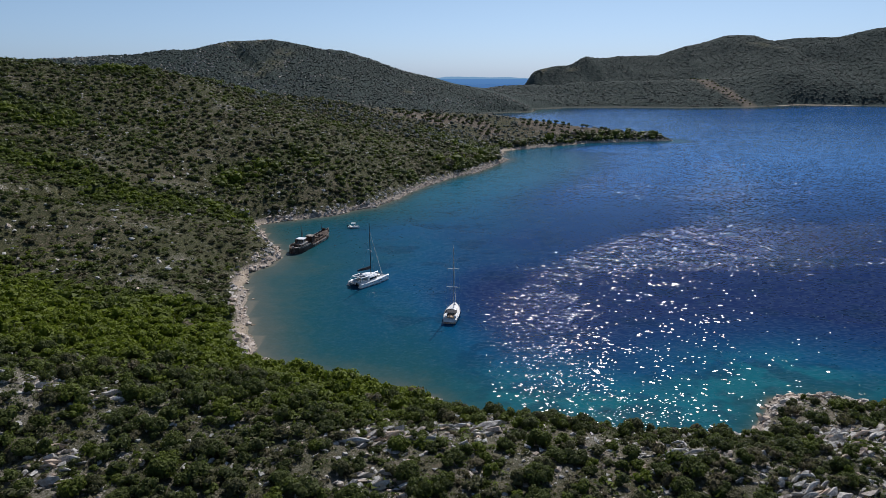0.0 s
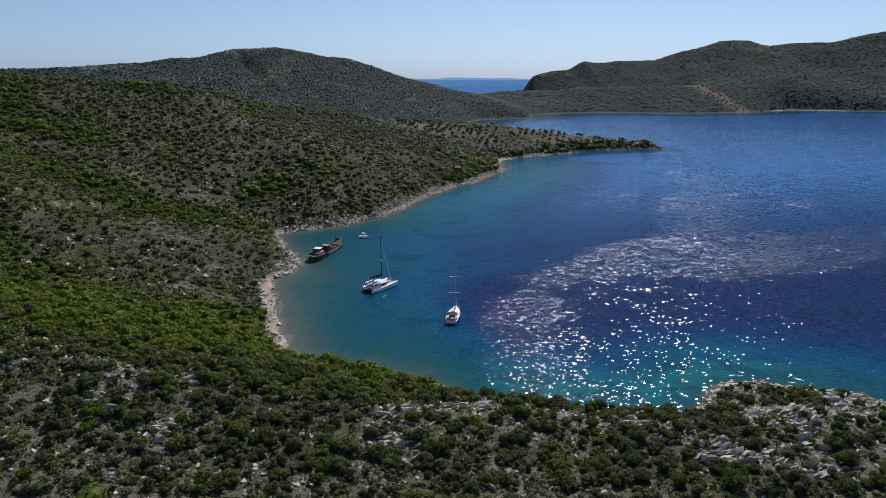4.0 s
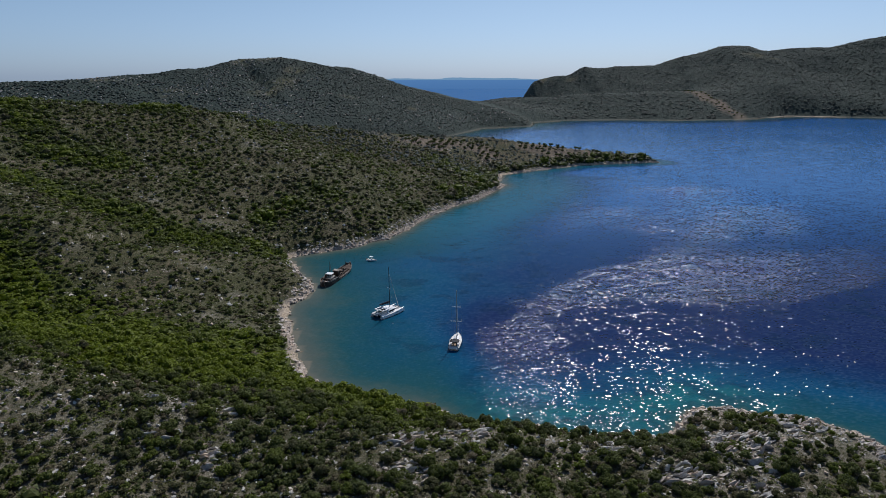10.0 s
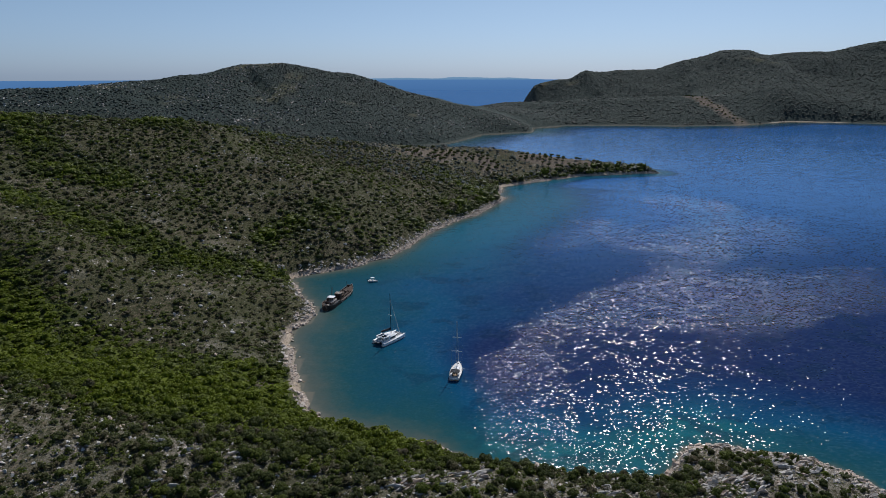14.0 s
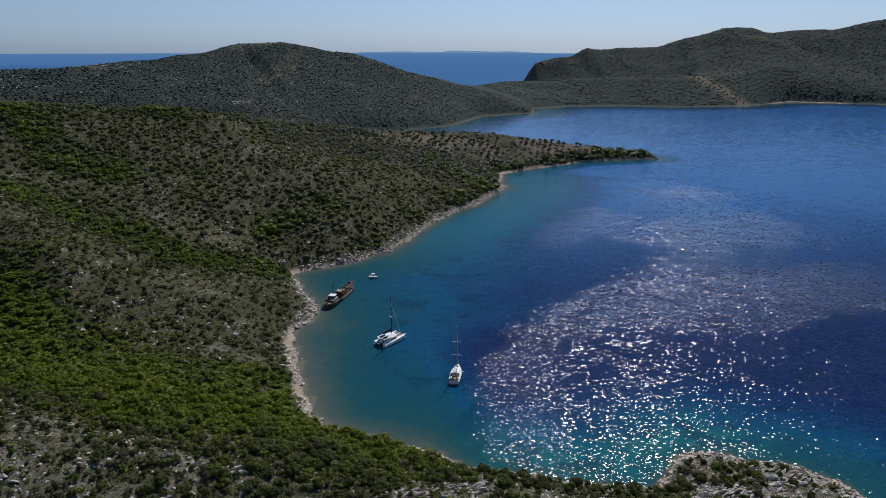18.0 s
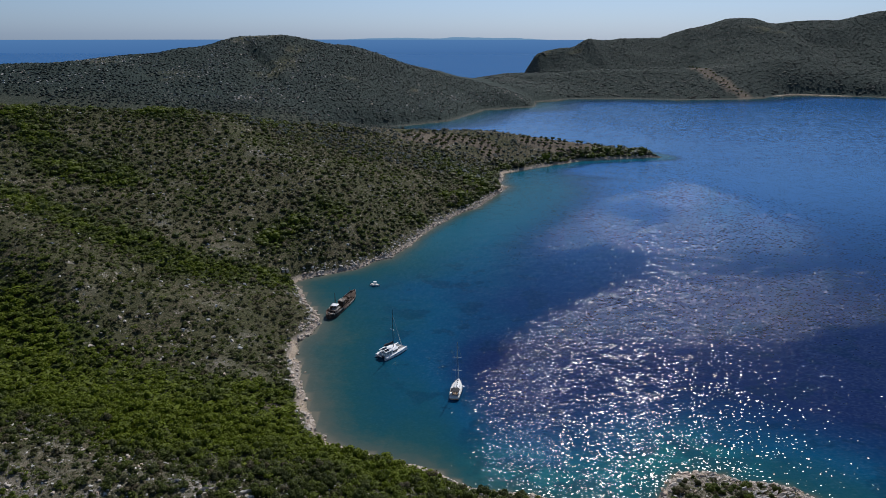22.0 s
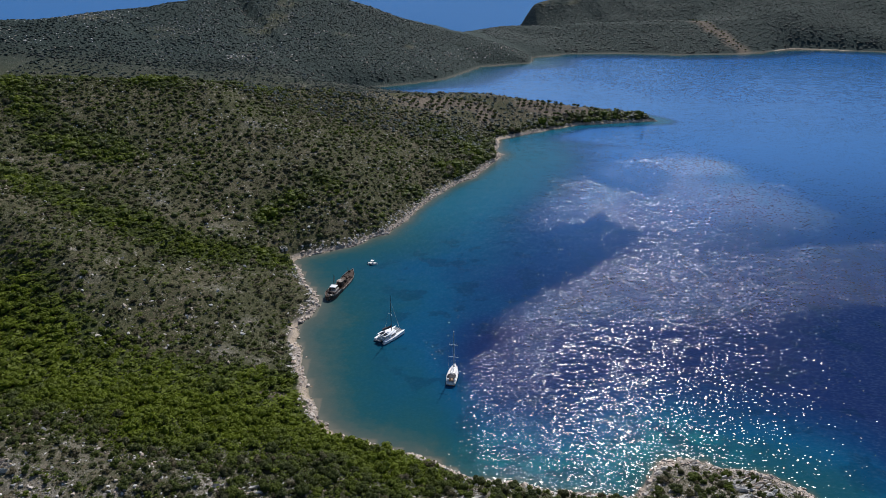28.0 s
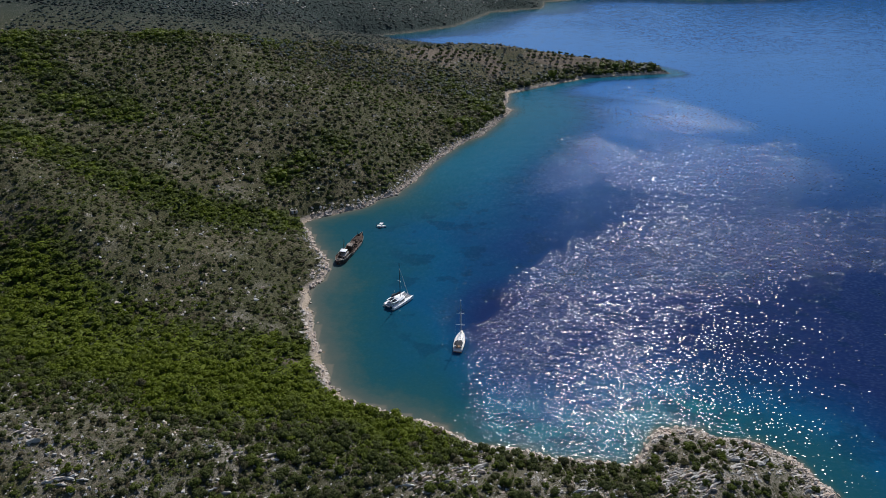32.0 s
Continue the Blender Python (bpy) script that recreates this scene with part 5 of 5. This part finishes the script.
def rocks(name, label, x, y, rad, sink=0.25, kinds=STONES, tall=1.0, swing=6.283):
    z = np.maximum(rest(x, y), -0.35)
    v, f, _ = strew(kinds, np.stack([x, y, z - sink * rad + 0.2 * rad], 1), rad, tall * (0.8 + 0.5 * rng.rand(len(x))), np.zeros(len(x)), swing=swing)
    me = mesh_of(name, v, f)
    me.materials.append(M_ROCK)
    return tagged(new(name, me), label, "rocks", kind="stuff")


def along_coast(points, step, lo, hi):
    xs, ys = [], []
    for (x0, y0), (x1, y1) in zip(points[:-1], points[1:]):
        n = max(1, int(math.hypot(x1 - x0, y1 - y0) / step))
        k = rng.rand(n)
        off = lo + (hi - lo) * rng.rand(n)
        nx, ny = (y1 - y0), -(x1 - x0)
        q = math.hypot(nx, ny)
        xs.append(x0 + k * (x1 - x0) - nx / q * off)
        ys.append(y0 + k * (y1 - y0) - ny / q * off)
    return np.concatenate(xs), np.concatenate(ys)


cx, cy = along_coast(BAY[1:] + HEADLAND[:13], 0.13, -5, 9)
cd = shore(cx, cy)
keep = (cd > -0.8) & (cd < 3.6 + 6 * rng.rand(len(cx)) * fbm(cx, cy, 18, 97, 2)) & (rng.rand(len(cx)) > 0.85 * beach(cx, cy))
cx, cy = cx[keep], cy[keep]
rocks("shore_rocks", "pale broken limestone rocks along the waterline", cx, cy, 0.4 + 1.15 * rng.rand(len(cx)) ** 2, 0.15)

ox, oy = scatter(-160, 132, 62, 150, 0.8)
od = inland(ox, oy)
crag = crags(ox, oy) + 0.3 * smooth(10, 3, od)
slab = (od > 3) & (rng.rand(len(ox)) < 0.4 * smooth(0.4, 1.0, crag) * smooth(0.4, 0.55, fbm(ox, oy, 7, 86, 2)))
rocks("slope_slabs", "tilted pale grey limestone slabs breaking out of the near slope", ox[slab], oy[slab], 0.6 + 1.5 * rng.rand(slab.sum()) ** 2, 0.0, SLABS, 1.0, 0.7)
keep = (od > 1) & (rng.rand(len(ox)) < 0.1 + 0.18 * smooth(0.42, 0.58, fbm(ox, oy, 12, 84, 3)) + 0.5 * smooth(0.35, 1.05, crag)) & (lush(ox, oy) < 0.6)
ox, oy = ox[keep], oy[keep]
rocks("slope_rocks", "grey limestone outcrops between the near bushes", ox, oy, 0.15 + 0.75 * rng.rand(len(ox)) ** 3, 0.05)
hx, hy = scatter(-420, 60, 150, 700, 3.1)
crag = fbm(hx, hy, 26, 83, 4)
keep = (inland(hx, hy) > 6) & (rng.rand(len(hx)) < 0.05 + 0.5 * smooth(0.5, 0.66, crag) + 0.6 * crags(hx, hy)) & (lush(hx, hy) < 0.5)
hx, hy = hx[keep], hy[keep]
rocks("hill_rocks", "scattered grey stones on the hillside", hx, hy, 0.3 + 1.15 * rng.rand(len(hx)) ** 2.6, 0.1)
fx, fy = scatter(-1100, 200, 930, 1420, 6.5)
crag = fbm(fx, fy, 80, 87, 4)
keep = (inland(fx, fy) > 20) & (rng.rand(len(fx)) < 0.08 + 0.5 * smooth(0.48, 0.64, crag) + 0.8 * tops(fx, fy))
fx = np.concatenate([fx[keep], -305 + 16 * rng.randn(70)])
fy = np.concatenate([fy[keep], 975 + 12 * rng.randn(70)])
rocks("far_hill_rocks", "bare limestone patches on the distant hill", fx, fy, 0.9 + 1.9 * rng.rand(len(fx)) ** 2.5, 0.1)

boulder_meshes = [link_mesh("boulder", [k], M_ROCK) for k in BIGSTONES]
bx, by = along_coast(BAY[3:] + HEADLAND[:6], 1.6, -4.0, 6.0)
ok = (shore(bx, by) > -1.0) & (shore(bx, by) < 3.0)
bx, by = bx[ok], by[ok]
for x, y in list(zip(bx, by)) + [(-68, 237.3), (-63, 206), (-61, 198), (-56, 183), (-52, 168), (262, 742), (268, 746), (60, 560), (64, 573)]:
    if beach(x, y) > 0.3 and rng.rand() < 0.6:
        continue
    r = 0.8 + 1.0 * rng.rand() ** 1.5
    b = new("boulder", boulder_meshes[rng.randint(8)])
    b.matrix_world = pose(x, y, max(float(rest(x, y)[0]), -0.3) - 0.15 * r, 0, 0, rng.rand() * 360) @ Matrix.Diagonal((r, r, r * (0.8 + 0.4 * rng.rand()), 1))
    tagged(b, "pale weathered limestone boulder at the water's edge", "boulder", "boulders along the shore")


# ---------------------------------------------------------------- shrubs near the camera and the olive grove
def crown_mesh(name, geo, tint):
    me = mesh_of(name, *geo)
    value_on(me, "tint", np.full(len(geo[0]), tint))
    me.materials.append(M_LEAF)
    return me


def stems(seed, count, top):
    r = np.random.RandomState(seed)
    g = []
    for k in range(count):
        a, q = r.rand() * 6.28, 0.1 + 0.4 * r.rand()
        mid = (0.5 * q * math.cos(a), 0.5 * q * math.sin(a), top * 0.5)
        g.append(tube((0.06 * math.cos(a), 0.06 * math.sin(a), -0.25), mid, 0.06, 0.045, 6))
        g.append(tube(mid, (q * math.cos(a), q * math.sin(a), top), 0.045, 0.02, 5))
    return g


shrub_stems = [link_mesh("stem", stems(600 + k, 5, 0.55), M_BARK) for k in range(4)]
shrub_crowns = [crown_mesh("crown", FULL[k % 8], (-0.25, 0.05, 0.15, 0.3, 0.0, 0.5, 0.2, 0.1)[k % 8]) for k in range(8)]
protos = []
for k in range(8):
    t = thing("shrub", pose(0, 0, -500), ("dark green evergreen shrub", "rounded grey-green maquis bush", "bright green mastic bush")[(0, 1, 1, 2, 0, 2, 0, 1)[k]] + " on the stony slope", "shrub", "shrubs on the near slope")
    c = new("crown", shrub_crowns[k])
    c.parent = t
    st = new("stem", shrub_stems[k % 4])
    st.parent = t
    protos.append(t)
sx, sy = scatter(-75, 104, 76, 126, 5.2)
ok = (inland(sx, sy) > 5) & (crags(sx, sy) < 0.75)
sx, sy = sx[ok][:285], sy[ok][:285]
for i, (x, y) in enumerate(zip(sx, sy)):
    r = 1.3 + 1.6 * rng.rand() ** 1.5
    m = pose(x, y, float(rest(x, y)[0]) - 0.1, 0, 0, rng.rand() * 360) @ Matrix.Diagonal((r, r, r * (0.85 + 0.4 * rng.rand()), 1))
    if i < 8:
        protos[i].matrix_world = m
    else:
        copy_thing(protos[rng.randint(8)], m).scale = m.to_scale()

olive_crowns = [crown_mesh("crown", clump(700 + k, 5, 150, 0.24), (-0.15, 0.0, 0.1)[k]) for k in range(3)]
trunk = link_mesh("trunk", [tube((0, 0, -0.3), (0.05, 0.03, 0.35), 0.13, 0.09, 7), tube((0.05, 0.03, 0.35), (0.3, 0.15, 0.75), 0.07, 0.03, 6), tube((0.05, 0.03, 0.35), (-0.25, -0.1, 0.8), 0.07, 0.03, 6)], M_BARK)
olives = []
for k in range(3):
    t = thing("olive_tree", pose(0, 0, -500), "grey-green olive tree on bare brown terraces", "olive tree", "olive grove on the headland")
    c = new("crown", olive_crowns[k])
    c.parent, c.location = t, (0, 0, 0.3)
    st = new("trunk", trunk)
    st.parent = t
    olives.append(t)
count = 0
for i in range(-9, 26):
    for j in range(-9, 10):
        x, y = 12 + i * 7.6 + 2.0 * j + rng.randn() * 0.7, 690 + j * 8.4 + i * 1.8 + rng.randn() * 0.7
        if grove(x, y) < 0.5 or inland(x, y) < 9 or rng.rand() < 0.22:
            continue
        r = 2.4 + 1.0 * rng.rand()
        m = pose(x, y, float(rest(x, y)[0]), 0, 0, rng.rand() * 360) @ Matrix.Diagonal((r, r, r * 1.1, 1))
        if count < 3:
            olives[count].matrix_world = m
        else:
            copy_thing(olives[rng.randint(3)], m).scale = m.to_scale()
        count += 1
for k in range(26):
    u = (k // 2) / 12
    x, y = 690 - 50 * u + (-9 if k % 2 else 9) + rng.randn() * 2, 1530 + 200 * u
    r = 3.0 + rng.rand()
    m = pose(x, y, float(rest(x, y)[0]), 0, 0, rng.rand() * 360) @ Matrix.Diagonal((r, r, r, 1))
    copy_thing(olives[rng.randint(3)], m).scale = m.to_scale()


# ---------------------------------------------------------------- ruined hut behind the small beach
def hut(m):
    t = thing("stone_hut", m, "small ruined grey stone hut behind the shingle beach", "hut")
    for name, g in (("back_wall", block(-2.0, 2.0, 1.4, 1.9, -0.4, 2.1, 0.1)), ("side_wall", block(-2.0, -1.5, -1.6, 1.4, -0.4, 1.9, 0.1)), ("side_wall", block(1.5, 2.0, -1.6, 1.4, -0.4, 1.6, 0.1)),
                    ("front_wall", block(-1.5, -0.5, -1.6, -1.1, -0.4, 1.9, 0.1)), ("front_wall", block(0.5, 1.5, -1.6, -1.1, -0.4, 1.5, 0.1)), ("lintel", block(-0.7, 0.7, -1.65, -1.1, 1.72, 1.95, 0.05))):
        part(name, [g], M_ROCK, t)
    return t


hut(pose(-98, 319, float(rest(-98, 319)[0]), 0, 0, 30))
